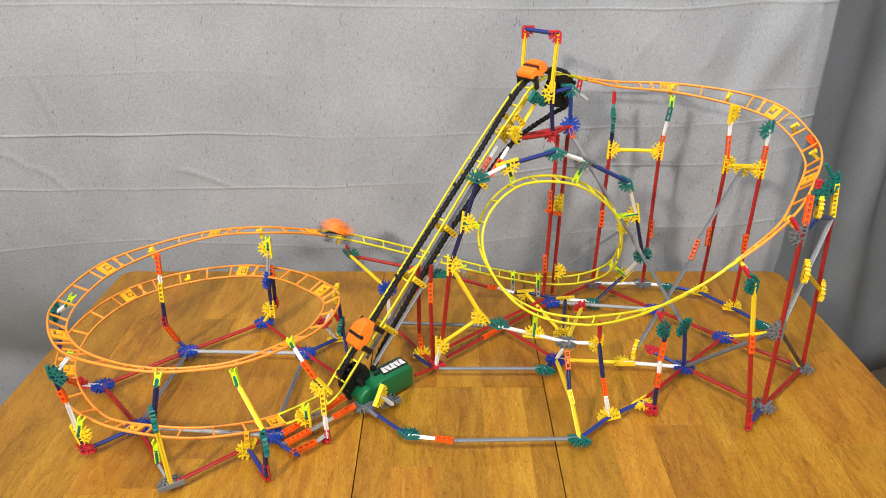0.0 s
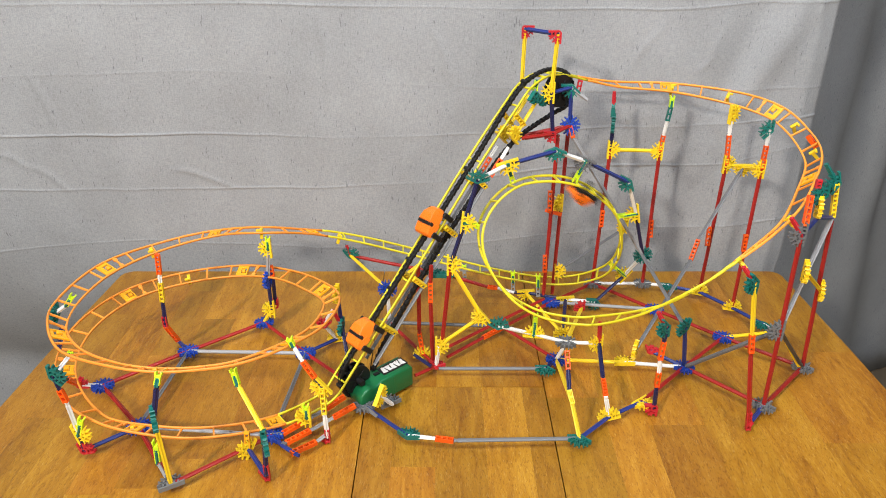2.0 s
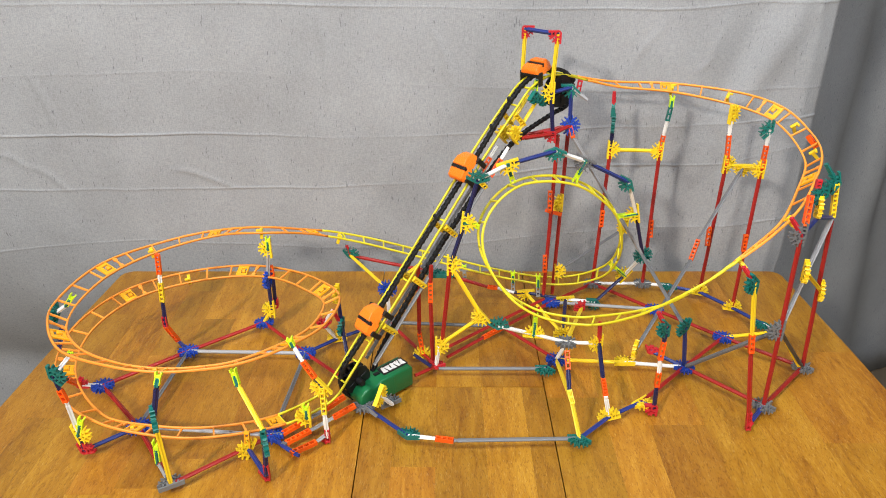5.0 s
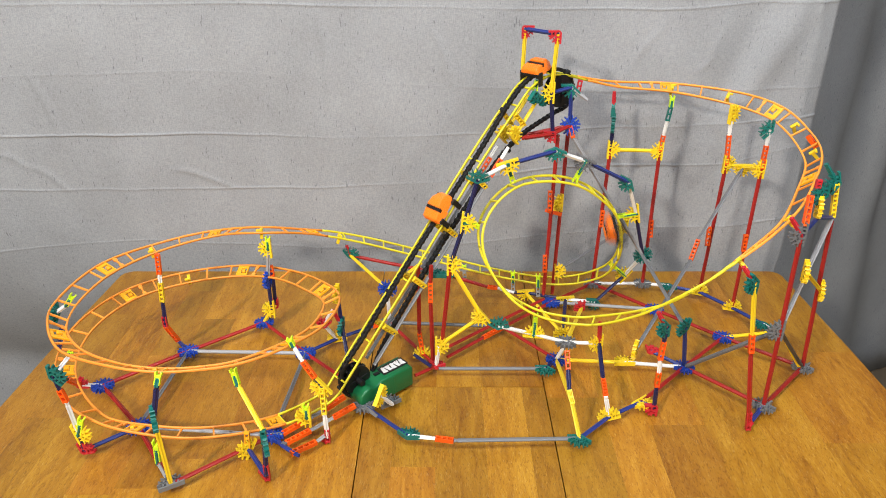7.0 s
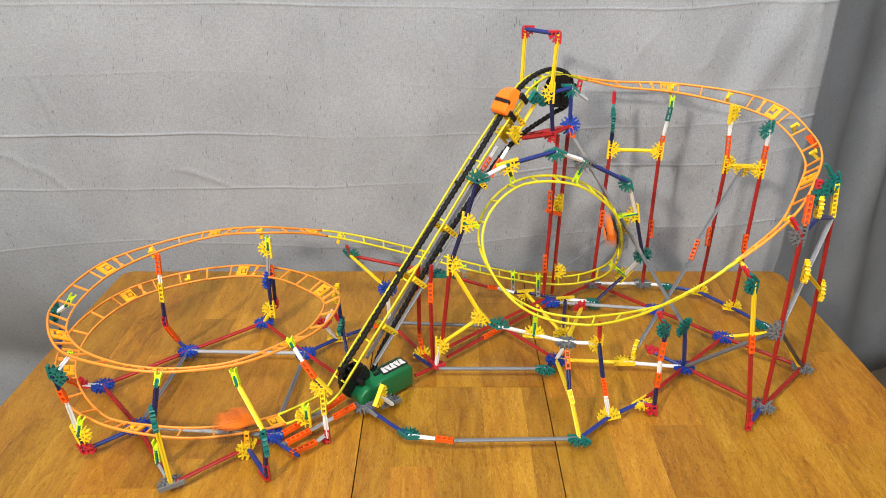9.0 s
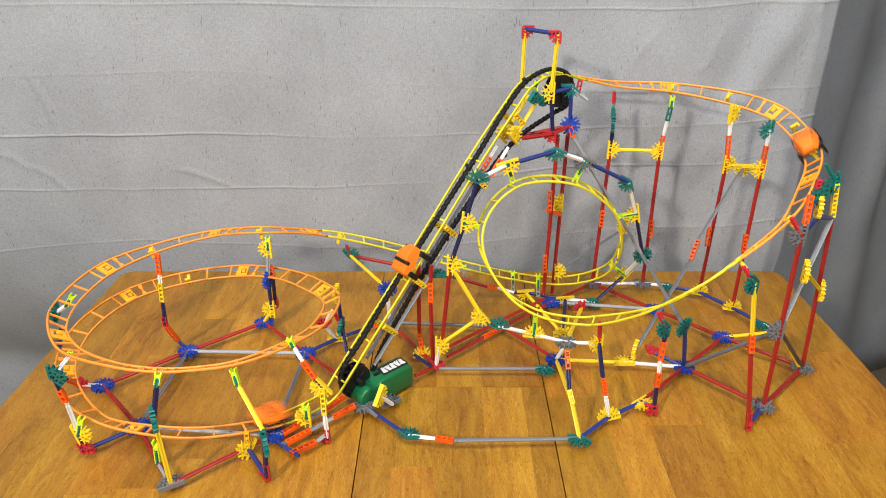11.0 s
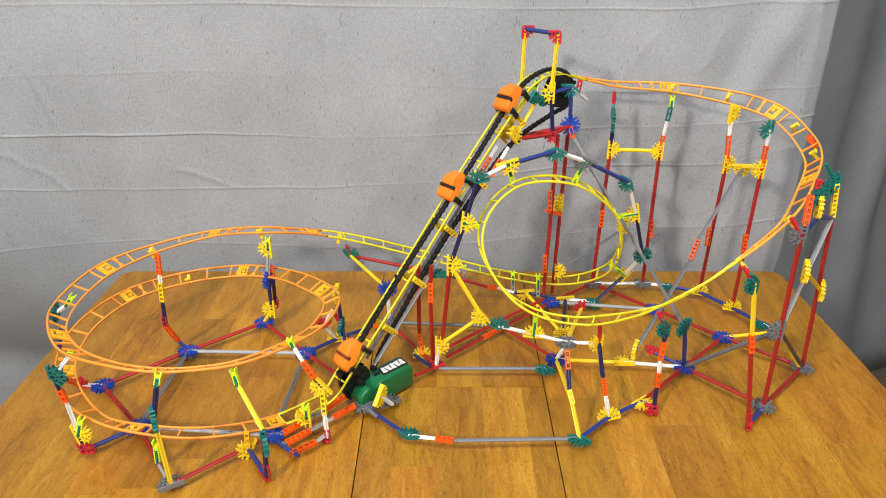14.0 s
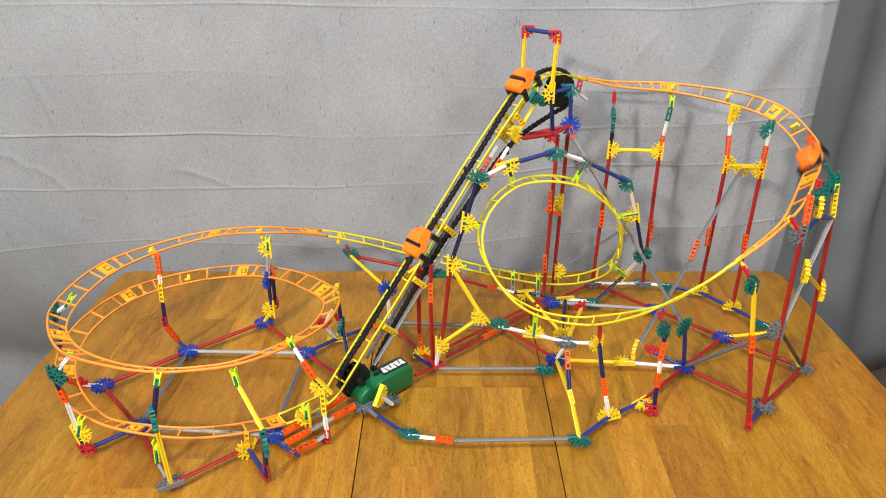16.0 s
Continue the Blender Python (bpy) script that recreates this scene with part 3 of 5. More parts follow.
NODE.update(
    j169=(0.140, 0.576, 0.012),
    j170=(-0.036, 0.580, 0.012),
    j172=(-0.008, 0.576, 0.012),
    j173=(0.011, 0.573, 0.012),
    j174=(-0.086, 0.628, 0.012),
    j175=(-0.070, 0.610, 0.012),
    j176=(-0.058, 0.634, 0.012),
    j177=(0.134, 0.596, 0.040),
    j178=(0.131, 0.606, 0.051),
    j179=(0.131, 0.621, 0.065),
    j180=(0.131, 0.636, 0.079),
    j181=(0.144, 0.713, 0.032),
    j182=(0.152, 0.773, 0.008),
    j183=(0.183, 0.820, 0.018),
    j185=(0.217, 0.634, 0.012),
    j186=(0.229, 0.625, 0.012),
    j187=(0.228, 0.625, 0.040),
    j188=(0.228, 0.625, 0.059),
    j189=(0.227, 0.625, 0.075),
    j190=(0.228, 0.625, 0.098),
    j191=(0.228, 0.625, 0.116),
    j192=(0.217, 0.625, 0.134),
)
NODE.update(
    j193=(0.283, 0.698, 0.012),
    j194=(0.350, 0.760, 0.012),
    j195=(0.349, 0.628, 0.012),
    j196=(0.422, 0.698, 0.012),
    j197=(0.215, 0.707, 0.012),
    j198=(0.248, 0.719, 0.020),
    j199=(0.276, 0.698, 0.067),
    j200=(0.229, 0.717, 0.023),
    j201=(0.322, 0.599, 0.010),
    j202=(0.323, 0.600, 0.003),
    j203=(0.320, 0.599, 0.027),
    j204=(0.324, 0.599, 0.015),
    j205=(0.307, 0.599, 0.102),
    j206=(0.304, 0.599, 0.124),
    j207=(0.295, 0.599, 0.183),
    j208=(0.281, 0.599, 0.200),
    j209=(0.346, 0.628, 0.110),
    j210=(0.344, 0.628, 0.219),
    j211=(0.330, 0.628, 0.237),
    j212=(0.370, 0.668, 0.251),
    j213=(0.345, 0.628, 0.228),
    j214=(0.349, 0.638, 0.256),
    j215=(0.370, 0.668, 0.260),
    j216=(0.419, 0.698, 0.116),
)
NODE.update(
    j217=(0.410, 0.698, 0.205),
    j218=(0.405, 0.698, 0.244),
    j219=(0.389, 0.698, 0.265),
    j220=(0.368, 0.648, 0.168),
    j221=(0.376, 0.668, 0.231),
    j222=(0.378, 0.668, 0.244),
    j223=(0.378, 0.668, 0.219),
    j224=(0.420, 0.772, 0.012),
    j225=(0.412, 0.789, 0.012),
    j226=(0.355, 0.871, 0.012),
    j227=(0.386, 0.830, 0.012),
    j228=(0.216, 0.895, 0.211),
    j229=(0.216, 0.895, 0.246),
    j230=(0.214, 0.895, 0.267),
    j231=(0.213, 0.895, 0.287),
    j232=(0.280, 0.895, 0.209),
    j233=(0.282, 0.895, 0.230),
    j234=(0.284, 0.895, 0.249),
    j235=(0.286, 0.895, 0.267),
    j236=(0.286, 0.895, 0.281),
    j237=(0.282, 0.895, 0.111),
    j238=(0.284, 0.895, 0.085),
    j239=(0.359, 0.871, 0.200),
    j240=(0.356, 0.871, 0.238),
)
NODE.update(
    j241=(0.355, 0.871, 0.256),
    j243=(0.355, 0.871, 0.265),
    j244=(0.386, 0.830, 0.209),
    j245=(0.386, 0.830, 0.239),
    j246=(0.386, 0.830, 0.258),
    j248=(0.381, 0.870, 0.196),
    j249=(0.308, 0.800, 0.100),
    j250=(0.321, 0.820, 0.118),
    j251=(0.417, 0.800, 0.261),
    j252=(0.425, 0.790, 0.250),
    j253=(0.213, 0.888, 0.128),
    j254=(0.213, 0.888, 0.104),
    j255=(0.350, 0.864, 0.115),
    j256=(0.351, 0.864, 0.088),
    j257=(0.381, 0.823, 0.124),
    j258=(0.382, 0.823, 0.100),
    j259=(0.238, 0.862, 0.119),
    j260=(0.135, 0.844, 0.024),
    j261=(0.137, 0.834, 0.251),
    j262=(0.150, 0.864, 0.013),
    j263=(0.154, 0.864, 0.246),
    j264=(0.132, 0.836, 0.088),
)
NODE.update(
    j265=(0.133, 0.836, 0.063),
    j266=(0.132, 0.831, 0.180),
    j267=(0.133, 0.831, 0.153),
    j268=(0.130, 0.834, 0.152),
    j269=(0.151, 0.856, 0.137),
    j270=(0.154, 0.864, 0.049),
    j271=(0.150, 0.860, 0.151),
    j272=(0.257, 0.950, 0.068),
    j273=(0.129, 0.824, 0.255),
    j274=(0.152, 0.844, 0.259),
    j275=(0.124, 0.824, 0.304),
    j276=(0.150, 0.844, 0.305),
    j277=(0.127, 0.824, 0.370),
    j278=(0.095, 0.864, 0.368),
    j279=(0.094, 0.864, 0.303),
    j280=(0.170, 0.844, 0.290),
    j281=(0.091, 0.800, 0.258),
    j283=(0.096, 0.840, 0.248),
    j284=(0.157, 0.844, 0.244),
    j285=(0.255, 0.830, 0.093),
    j286=(-0.067, 0.616, 0.035),
    j287=(-0.055, 0.630, 0.012),
)
rod("red", "j1", "j2")
rod("red", "j2", "j3")
rod("red", "j1", "j4")
rod("red", "j3", "j5")
rod("red", "j5", "j7")
rod("red", "j7", "j6")
rod("silver", "j2", "j4")
rod("silver", "j5", "j6")
rod("gray", "j2", "j5")
rod("gray", "j4", "j6")
hub("bluec", "j1", n='up', slots=8)
hub("bluec", "j2", n='up', slots=8)
hub("bluec", "j3", n='up', slots=8)
hub("bluec", "j4", n='up', slots=8)
hub("bluec", "j5", n='up', slots=8)
hub("bluec", "j6", n='up', slots=8)
hub("grayc", "j7", n='up', slots=5, toward=(0.85, 0.5, 0))
rod("yellow", "j1", "j8")
hub("yellow", "j8", n='front', toward=(0, 0, 1))
rod("navy", "j8", "j9")
hub("bluec", "j9", n='side', slots=8)
rod("silver", "j9", "j10")
hub("yellow", "j10", n='front', toward=(0, 0, 1))
coupling("lime", "j10", "j11")
hub("redc", "j12", n='front', toward=(0, 0, 1))
rod("navy", "j12", "j13")
coupling("orange", "j13", "j14")
rod("yellow", "j8", "j12")
rod("blue", "j2", "j20")
coupling("orange", "j20", "j15")
coupling("redc", "j15", "j21")
rod("navy", "j15", "j16")
coupling("yellow", "j16", "j17")
rod("white", "j17", "j18")
coupling("orange", "j18", "j19")
rod("white", "j3", "j22")
hub("redc", "j22", n='front', toward=(1, 0, 0), slots=3)
rod("blue", "j5", "j23")
hub("redc", "j23", n='front', toward=(1, 0, 0.2))
hub("yellow", "j24", n='front', toward=(-0.2, 0, 1), flip=1)
rod("navy", "j23", "j24")
rod("white", "j24", "j26")
coupling("orange", "j26", "j27")
hub("teal", "j28", n='front', toward=(0, 0, 1), flip=1)
rod("navy", "j27", "j28")
rod("white", "j28", "j29")
coupling("lime", "j24", "j30")
coupling("lime", "j29", "j31")
coupling("orange", "j22", "j32")
rod("navy", "j32", "j28")
rod("navy", "j34", "j33")
rod("white", "j35", "j36")
coupling("lime", "j36", "j37")
hub("teal", "j35", n='side', toward=(0, 0, 1))
rod("yellow", "j7", "j38")
hub("teal", "j38", n='west', toward=(0, 0.3, 1))
rod("navy", "j38", "j39")
coupling("lime", "j39", "j40")
coupling("lime", "j41", "j42")
rod("silver", "j41", "j7")
coupling("redc", "j49", "j50")
coupling("redc", "j49", "j51")
rod("blue", "j43", "j44")
rod("navy", "j43", "j45")
hub("teal", "j45", n='west', toward=(0, 0, 1))
rod("yellow", "j48", "j46")
coupling("lime", "j46", "j47")
coupling("teal", "j45", "j48")
hub("yellow", "j44", n='side2', toward=(0.5, 0, 0.8))
coupling("joint", "j44", "j52")
rod("blue", "j6", "j53")
rod("blue", "j53", "j56")
coupling("orange", "j55", "j57")
rod("silver", "j57", "j58")
coupling("orange", "j60", "j61")
rod("silver", "j61", "j62")
coupling("orange", "j62", "j63")
rod("grayc", "j6", "j60")
coupling("grayc", "j53", "j64")
coupling("orange", "j64", "j65")
rod("silver", "j65", "j66")
coupling("orange", "j66", "j67")
coupling("redc", "j75", "j76")
coupling("redc", "j75", "j77")
rod("white", "j68", "j69")
coupling("yellow", "j69", "j70")
hub("yellow", "j70", n='front', toward=(-0.6, 0, 0.8))
rod("navy", "j70", "j71")
coupling("orange", "j71", "j72")
rod("white", "j72", "j73")
coupling("lime", "j73", "j74")
coupling("lime", "j78", "j79")
hub("yellow", "j78", n='front', toward=(0, 0, 1))
rod("blue", "j4", "j80")
hub("yellow", "j80", n='front', toward=(1, 0, 0.2))
rod("blue", "j80", "j81")
coupling("orange", "j81", "j82")
hub("grayc", "j82", n='up', slots=8)
hub("teal", "j83", n='side', toward=(0, 0, 1))
rod("redc", "j83", "j84")
hub("yellow", "j86", n='side', toward=(0, 0, 1))
rod("navy", "j83", "j86")
hub("redc", "j87", n='front', toward=(0.7, 0, 0.7))
rod("white", "j80", "j87")
rod("white", "j87", "j84")
rod("navy", "j88", "j83")
rod("red", "j4", "j89")
rod("red", "j82", "j91")
rod("gray", "j95", "j96")
rod("navy", "j96", "j90")
hub("redc", "j91", n='up', slots=3, toward=(1, 0.6, 0))
hub("bluec", "j90", n='up', slots=8)
hub("teal", "j96", n='up', toward=(-1, 0, 0))
rod("gray", "j82", "j97")
NODE.update(j300=(0.006, 0.736, 0.014), j301=(0.137, 0.849, 0.014))
rod("red", "j300", "j301")
hub("bluec", "j92", n='up', slots=8)
rod("red", "j92", "j93")
hub("grayc", "j93", n='up', slots=8)
hub("grayc", "j94", n='up', slots=8)
rod("white", "j93", "j94")
rod("white", "j94", "j100")
hub("teal", "j100", n='up', toward=(-1, 0.2, 0))
coupling("orange", "j101", "j102")
rod("red", "j103", "j101")
rod("red", "j102", "j92")
hub("bluec", "j104", n='up', slots=8)
rod("silver", "j92", "j104")
rod("red", "j93", "j104")
rod("red", "j105", "j90")
rod("red", "j91", "j106")
rod("white", "j91", "j107")
hub("yellow", "j107", n='front', toward=(0, 0, 1), flip=1)
rod("navy", "j108", "j109")
coupling("orange", "j111", "j112")
rod("red", "j112", "j113")
hub("yellow", "j111", n='front', toward=(1, 0, 0))
rod("red", "j114", "j115")
coupling("orange", "j115", "j116")
rod("red", "j116", "j117")
rod("red", "j118", "j119")
hub("yellow", "j119", n='front', toward=(0, 0, 1), flip=1)
hub("teal", "j120", n='up', toward=(1, 0, 0))
hub("yellow", "j121", n='front', toward=(-0.6, 0, 0.8))
rod("yellow", "j119", "j121")
rod("yellow", "j107", "j121")
rod("white", "j82", "j122")
hub("bluec", "j122", n='front', slots=8)
rod("yellow", "j122", "j124")
hub("teal", "j124", n='front', toward=(1, 0, -0.2))
rod("redc", "j124", "j125")
rod("red", "j124", "j127")
rod("yellow", "j122", "j128")
rod("red", "j127", "j129")
coupling("orange", "j129", "j130")
rod("white", "j130", "j131")
hub("teal", "j132", n='up', toward=(-1, 0, 0))
coupling("silver", "j133", "j134")
coupling("lime", "j134", "j135")
coupling("silver", "j136", "j137")
coupling("lime", "j137", "j138")
coupling("silver", "j139", "j140")
coupling("lime", "j140", "j141")
hub("yellow", "j142", n='front', toward=(-1, 0, -0.1))
rod("navy", "j131", "j142")
rod("navy", "j142", "j143")
hub("yellow", "j143", n='front', toward=(-1, 0, -0.1))
rod("white", "j143", "j144")
hub("teal", "j144", n='front', toward=(-1, 0, 0.1))
rod("navy", "j144", "j145")
hub("yellow", "j145", n='front', toward=(0.6, 0, 0.8))
rod("white", "j145", "j146")
hub("teal", "j146", n='front', slots=8, toward=(0, 0, 1))
rod("navy", "j146", "j147")
hub("yellow", "j147", n='front', toward=(-0.2, 0, 1))
rod("white", "j147", "j148")
hub("teal", "j148", n='front', toward=(-0.9, 0, 0.45))
rod("blue", "j148", "j149")
hub("grayc", "j149", n='front', toward=(0.9, 0, -0.45), slots=5, flip=1)
rod("white", "j149", "j150")
hub("teal", "j150", n='front', toward=(0.9, 0, -0.4), slots=4, flip=1)
rod("blue", "j150", "j151")
hub("yellow", "j151", n='front', toward=(-0.95, 0, -0.3))
rod("white", "j151", "j152")
hub("teal", "j152", n='front', toward=(1, 0, 0.3))
rod("navy", "j152", "j153")
hub("yellow", "j153", n='front', toward=(0.1, 0, 1), flip=1)
rod("navy", "j153", "j119")
coupling("lime", "j153", "j154")
coupling("lime", "j151", "j155")
coupling("lime", "j149", "j156")
coupling("lime", "j147", "j157")
coupling("lime", "j145", "j158")
hub("teal", "j159", n='front', toward=(-0.8, 0, 0.5), flip=1)
rod("white", "j159", "j160")
hub("yellow", "j160", n='front', toward=(1, 0, -0.1))
rod("white", "j160", "j161")
hub("grayc", "j161", n='up', slots=7)
rod("white", "j161", "j162")
hub("yellow", "j162", n='front', toward=(0, 0, 1))
coupling("lime", "j160", "j163")
rod("redc", "j162", "j164")
hub("yellow", "j165", n='front', toward=(0.9, 0, 0.3))
rod("white", "j165", "j166")
coupling("orange", "j166", "j167")
rod("navy", "j167", "j162")
hub("teal", "j169", n='up', toward=(-1, 0, 0))
hub("teal", "j170", n='up', toward=(1, 0, 0))
rod("white", "j170", "j172")
coupling("orange", "j172", "j173")
rod("gray", "j173", "j169")
rod("blue", "j170", "j174")
hub("grayc", "j174", n='up', slots=8)
rod("gray", "j174", "j175")
hub("grayc", "j176", n='up', slots=5, toward=(0.8, 0.5, 0))
rod("yellow", "j169", "j178")
coupling("yellow", "j177", "j178")
rod("navy", "j178", "j179")
coupling("orange", "j179", "j180")
rod("yellow", "j177", "j90")
rod("white", "j90", "j181")
hub("yellow", "j182", n='front', toward=(1, 0, 0))
rod("navy", "j182", "j143")
rod("yellow", "j182", "j142")
rod("yellow", "j161", "j183")
hub("redc", "j183", n='front', toward=(0, 0, 1))
rod("blue", "j169", "j165")
rod("blue", "j165", "j185")
hub("yellow", "j185", n='up', toward=(0.8, 0.6, 0), flip=1)
hub("redc", "j186", n='front', toward=(-1, 0, 0))
rod("blue", "j185", "j186")
rod("navy", "j186", "j187")
coupling("orange", "j187", "j188")
rod("white", "j188", "j189")
coupling("orange", "j189", "j190")
hub("teal", "j191", n='side2', toward=(0, 0, -1), flip=1)
rod("navy", "j190", "j191")
rod("redc", "j191", "j192")
rod("red", "j185", "j193")
rod("red", "j193", "j194")
rod("red", "j193", "j195")
rod("red", "j194", "j196")
rod("red", "j195", "j196")
rod("red", "j104", "j194")
hub("bluec", "j193", n='up', slots=8)
hub("bluec", "j194", n='up', slots=8)
hub("grayc", "j195", n='up', slots=7)
hub("grayc", "j196", n='up', slots=7)
rod("yellow", "j90", "j197")
hub("yellow", "j197", n='up', toward=(1, 0, 0))
rod("white", "j197", "j193")
hub("redc", "j198", n='up', toward=(1, 0, 0))
rod("blue", "j198", "j193")
hub("teal", "j199", n='side2', toward=(0.3, 0, 1))
rod("blue", "j193", "j199")
hub("yellow", "j200", n='edge', toward=(0.33, 0.62, 0.7))
coupling("redc", "j202", "j203")
coupling("redc", "j201", "j204")
rod("blue", "j195", "j201")
rod("red", "j201", "j205")
coupling("orange", "j205", "j206")
rod("yellow", "j206", "j207")
hub("teal", "j207", n='side2', toward=(0, 0, -1), flip=1)
rod("redc", "j207", "j208")
rod("red", "j195", "j210")
hub("grayc", "j209", n='front', slots=5, toward=(0, 0, 1))
hub("grayc", "j210", n='front', slots=5, toward=(0, 0, 1))
rod("redc", "j210", "j211")
coupling("orange", "j213", "j214")
coupling("redc", "j212", "j215")
rod("red", "j196", "j217")
hub("yellow", "j216", n='side', toward=(0, 0, 1))
coupling("yellow", "j217", "j218")
hub("teal", "j218", n='front', toward=(-0.3, 0, 1))
rod("teal", "j218", "j219")
rod("yellow", "j216", "j220")
hub("yellow", "j220", n='side', toward=(0, 0, 1))
rod("ash", "j209", "j217")
hub("yellow", "j221", n='side', toward=(0, 0, 1))
hub("teal", "j222", n='front', toward=(0, 0, 1))
rod("blue", "j210", "j223")
rod("blue", "j223", "j217")
rod("gray", "j193", "j209")
rod("yellow", "j194", "j224")
rod("yellow", "j209", "j196")
rod("gray", "j209", "j196")
hub("grayc", "j224", n='front', slots=5, toward=(0, 0, 1))
hub("teal", "j225", n='up', toward=(-0.9, 0.4, 0))
rod("blue", "j100", "j226")
rod("blue", "j226", "j227")
rod("blue", "j227", "j225")
rod("white", "j225", "j224")
hub("yellow", "j226", n='front', toward=(1, 0, -0.2))
hub("yellow", "j227", n='front', toward=(1, 0, -0.2))
rod("red", "j93", "j228")
hub("yellow", "j228", n='front', toward=(0, 0, 1), flip=1)
rod("navy", "j228", "j229")
hub("teal", "j229", n='side', toward=(0, 0, 1))
hub("teal", "j230", n='side', toward=(0, 0, -1))
rod("teal", "j229", "j230")
rod("redc", "j230", "j231")
rod("red", "j94", "j232")
coupling("orange", "j237", "j238")
hub("yellow", "j232", n='front', toward=(0, 0, -1), flip=1)
coupling("orange", "j232", "j233")
rod("white", "j233", "j234")
coupling("teal", "j234", "j235")
coupling("lime", "j235", "j236")
rod("yellow", "j228", "j232")
rod("red", "j226", "j239")
hub("yellow", "j239", n='front', toward=(0, 0, 1), flip=1)
coupling("orange", "j239", "j240")
rod("white", "j240", "j241")
hub("yellow", "j243", n='side2', toward=(0, 0, 1), flip=1)
rod("red", "j227", "j244")
hub("yellow", "j244", n='front', toward=(0, 0, -1), flip=1)
coupling("orange", "j244", "j245")
rod("white", "j245", "j246")
hub("teal", "j246", n='front', toward=(0, 0, 1))
hub("yellow", "j248", n='front', toward=(-1, 0, 0))
rod("yellow", "j239", "j248")
rod("yellow", "j248", "j244")
rod("gray", "j200", "j249")
coupling("orange", "j249", "j250")
rod("gray", "j250", "j248")
coupling("orange", "j251", "j252")
coupling("orange", "j253", "j254")
coupling("orange", "j255", "j256")
coupling("orange", "j257", "j258")
hub("yellow", "j259", n='side2', toward=(0, 0, 1))
rod("red", "j260", "j261")
rod("red", "j262", "j263")
coupling("orange", "j264", "j265")
coupling("orange", "j266", "j267")
coupling("orange", "j268", "j269")
hub("yellow", "j270", n='front', toward=(0, 0, 1), flip=1)
hub("yellow", "j271", n='side2', toward=(0, 0, 1))
rod("gray", "j270", "j272")
hub("redc", "j273", n='front', toward=(-1, 0, 0))
hub("bluec", "j274", n='front', slots=8)
rod("red", "j273", "j274")
rod("navy", "j273", "j275")
hub("yellow", "j275", n='front', toward=(0, 0, 1))
rod("blue", "j274", "j276")
hub("teal", "j276", n='front', toward=(-1, 0, 0))
rod("blue", "j275", "j276")
rod("yellow", "j275", "j277")
rod("yellow", "j278", "j279")
hub("redc", "j277", n='front', toward=(-1, 0, 0))
hub("redc", "j278", n='front', toward=(1, 0, 0), flip=1)
rod("blue", "j277", "j278")
rod("silver", "j276", "j280")
rod("red", "j273", "j281")
rod("red", "j274", "j283")
coupling("orange", "j274", "j284")
rod("ash", "j284", "j285")
rod("gray", "j285", "j199")
hub("yellow", "j286", n='edge', toward=(0.33, 0.62, 0.7), flip=1)
rod("white", "j286", "j287")


# ---- the closed track: places and up vectors, section by section ----
SECTIONS = []


def section(name, mat, *keys):
    SECTIONS.append((name, mat, keys))


section("lift", "track_yellow",
        ((-0.085, 0.660, 0.078), (-0.523, -0.477, 0.706)),
        ((-0.050, 0.691, 0.125), (-0.523, -0.477, 0.706)),
        ((-0.014, 0.724, 0.175), (-0.523, -0.477, 0.706)),
        ((0.037, 0.771, 0.245), (-0.523, -0.477, 0.706)),
        ((0.076, 0.806, 0.294), (-0.523, -0.477, 0.706)),
        )
section("crest", "track_yellow",
        ((0.092, 0.821, 0.312), (-0.374, -0.341, 0.863)),
        ((0.109, 0.837, 0.320), (-0.127, -0.116, 0.985)),
        ((0.135, 0.868, 0.316), (0.000, 0.000, 1.000)),
        )
section("turn", "track_orange",
        ((0.172, 0.897, 0.303), (0.018, -0.030, 0.999)),
        ((0.218, 0.918, 0.2905), (0.018, -0.085, 0.996)),
        ((0.290, 0.918, 0.286), (-0.081, -0.298, 0.951)),
        ((0.354, 0.895, 0.2805), (-0.366, -0.441, 0.819)),
        ((0.383, 0.868, 0.2775), (-0.538, -0.399, 0.743)),
        ((0.402, 0.845, 0.2715), (-0.575, -0.288, 0.766)),
        ((0.414, 0.810, 0.259), (-0.486, -0.118, 0.866)),
        ((0.411, 0.765, 0.247), (-0.777, 0.024, 0.629)),
        ((0.387, 0.722, 0.232), (-0.657, 0.226, 0.719)),
        ((0.349, 0.672, 0.215), (-0.527, 0.524, 0.669)),
        )
section("dive", "track_yellow",
        ((0.289, 0.632, 0.189), (-0.179, 0.631, 0.755)),
        ((0.250, 0.625, 0.161), (0.001, 0.469, 0.883)),
        ((0.214, 0.642, 0.126), (0.056, 0.200, 0.978)),
        )
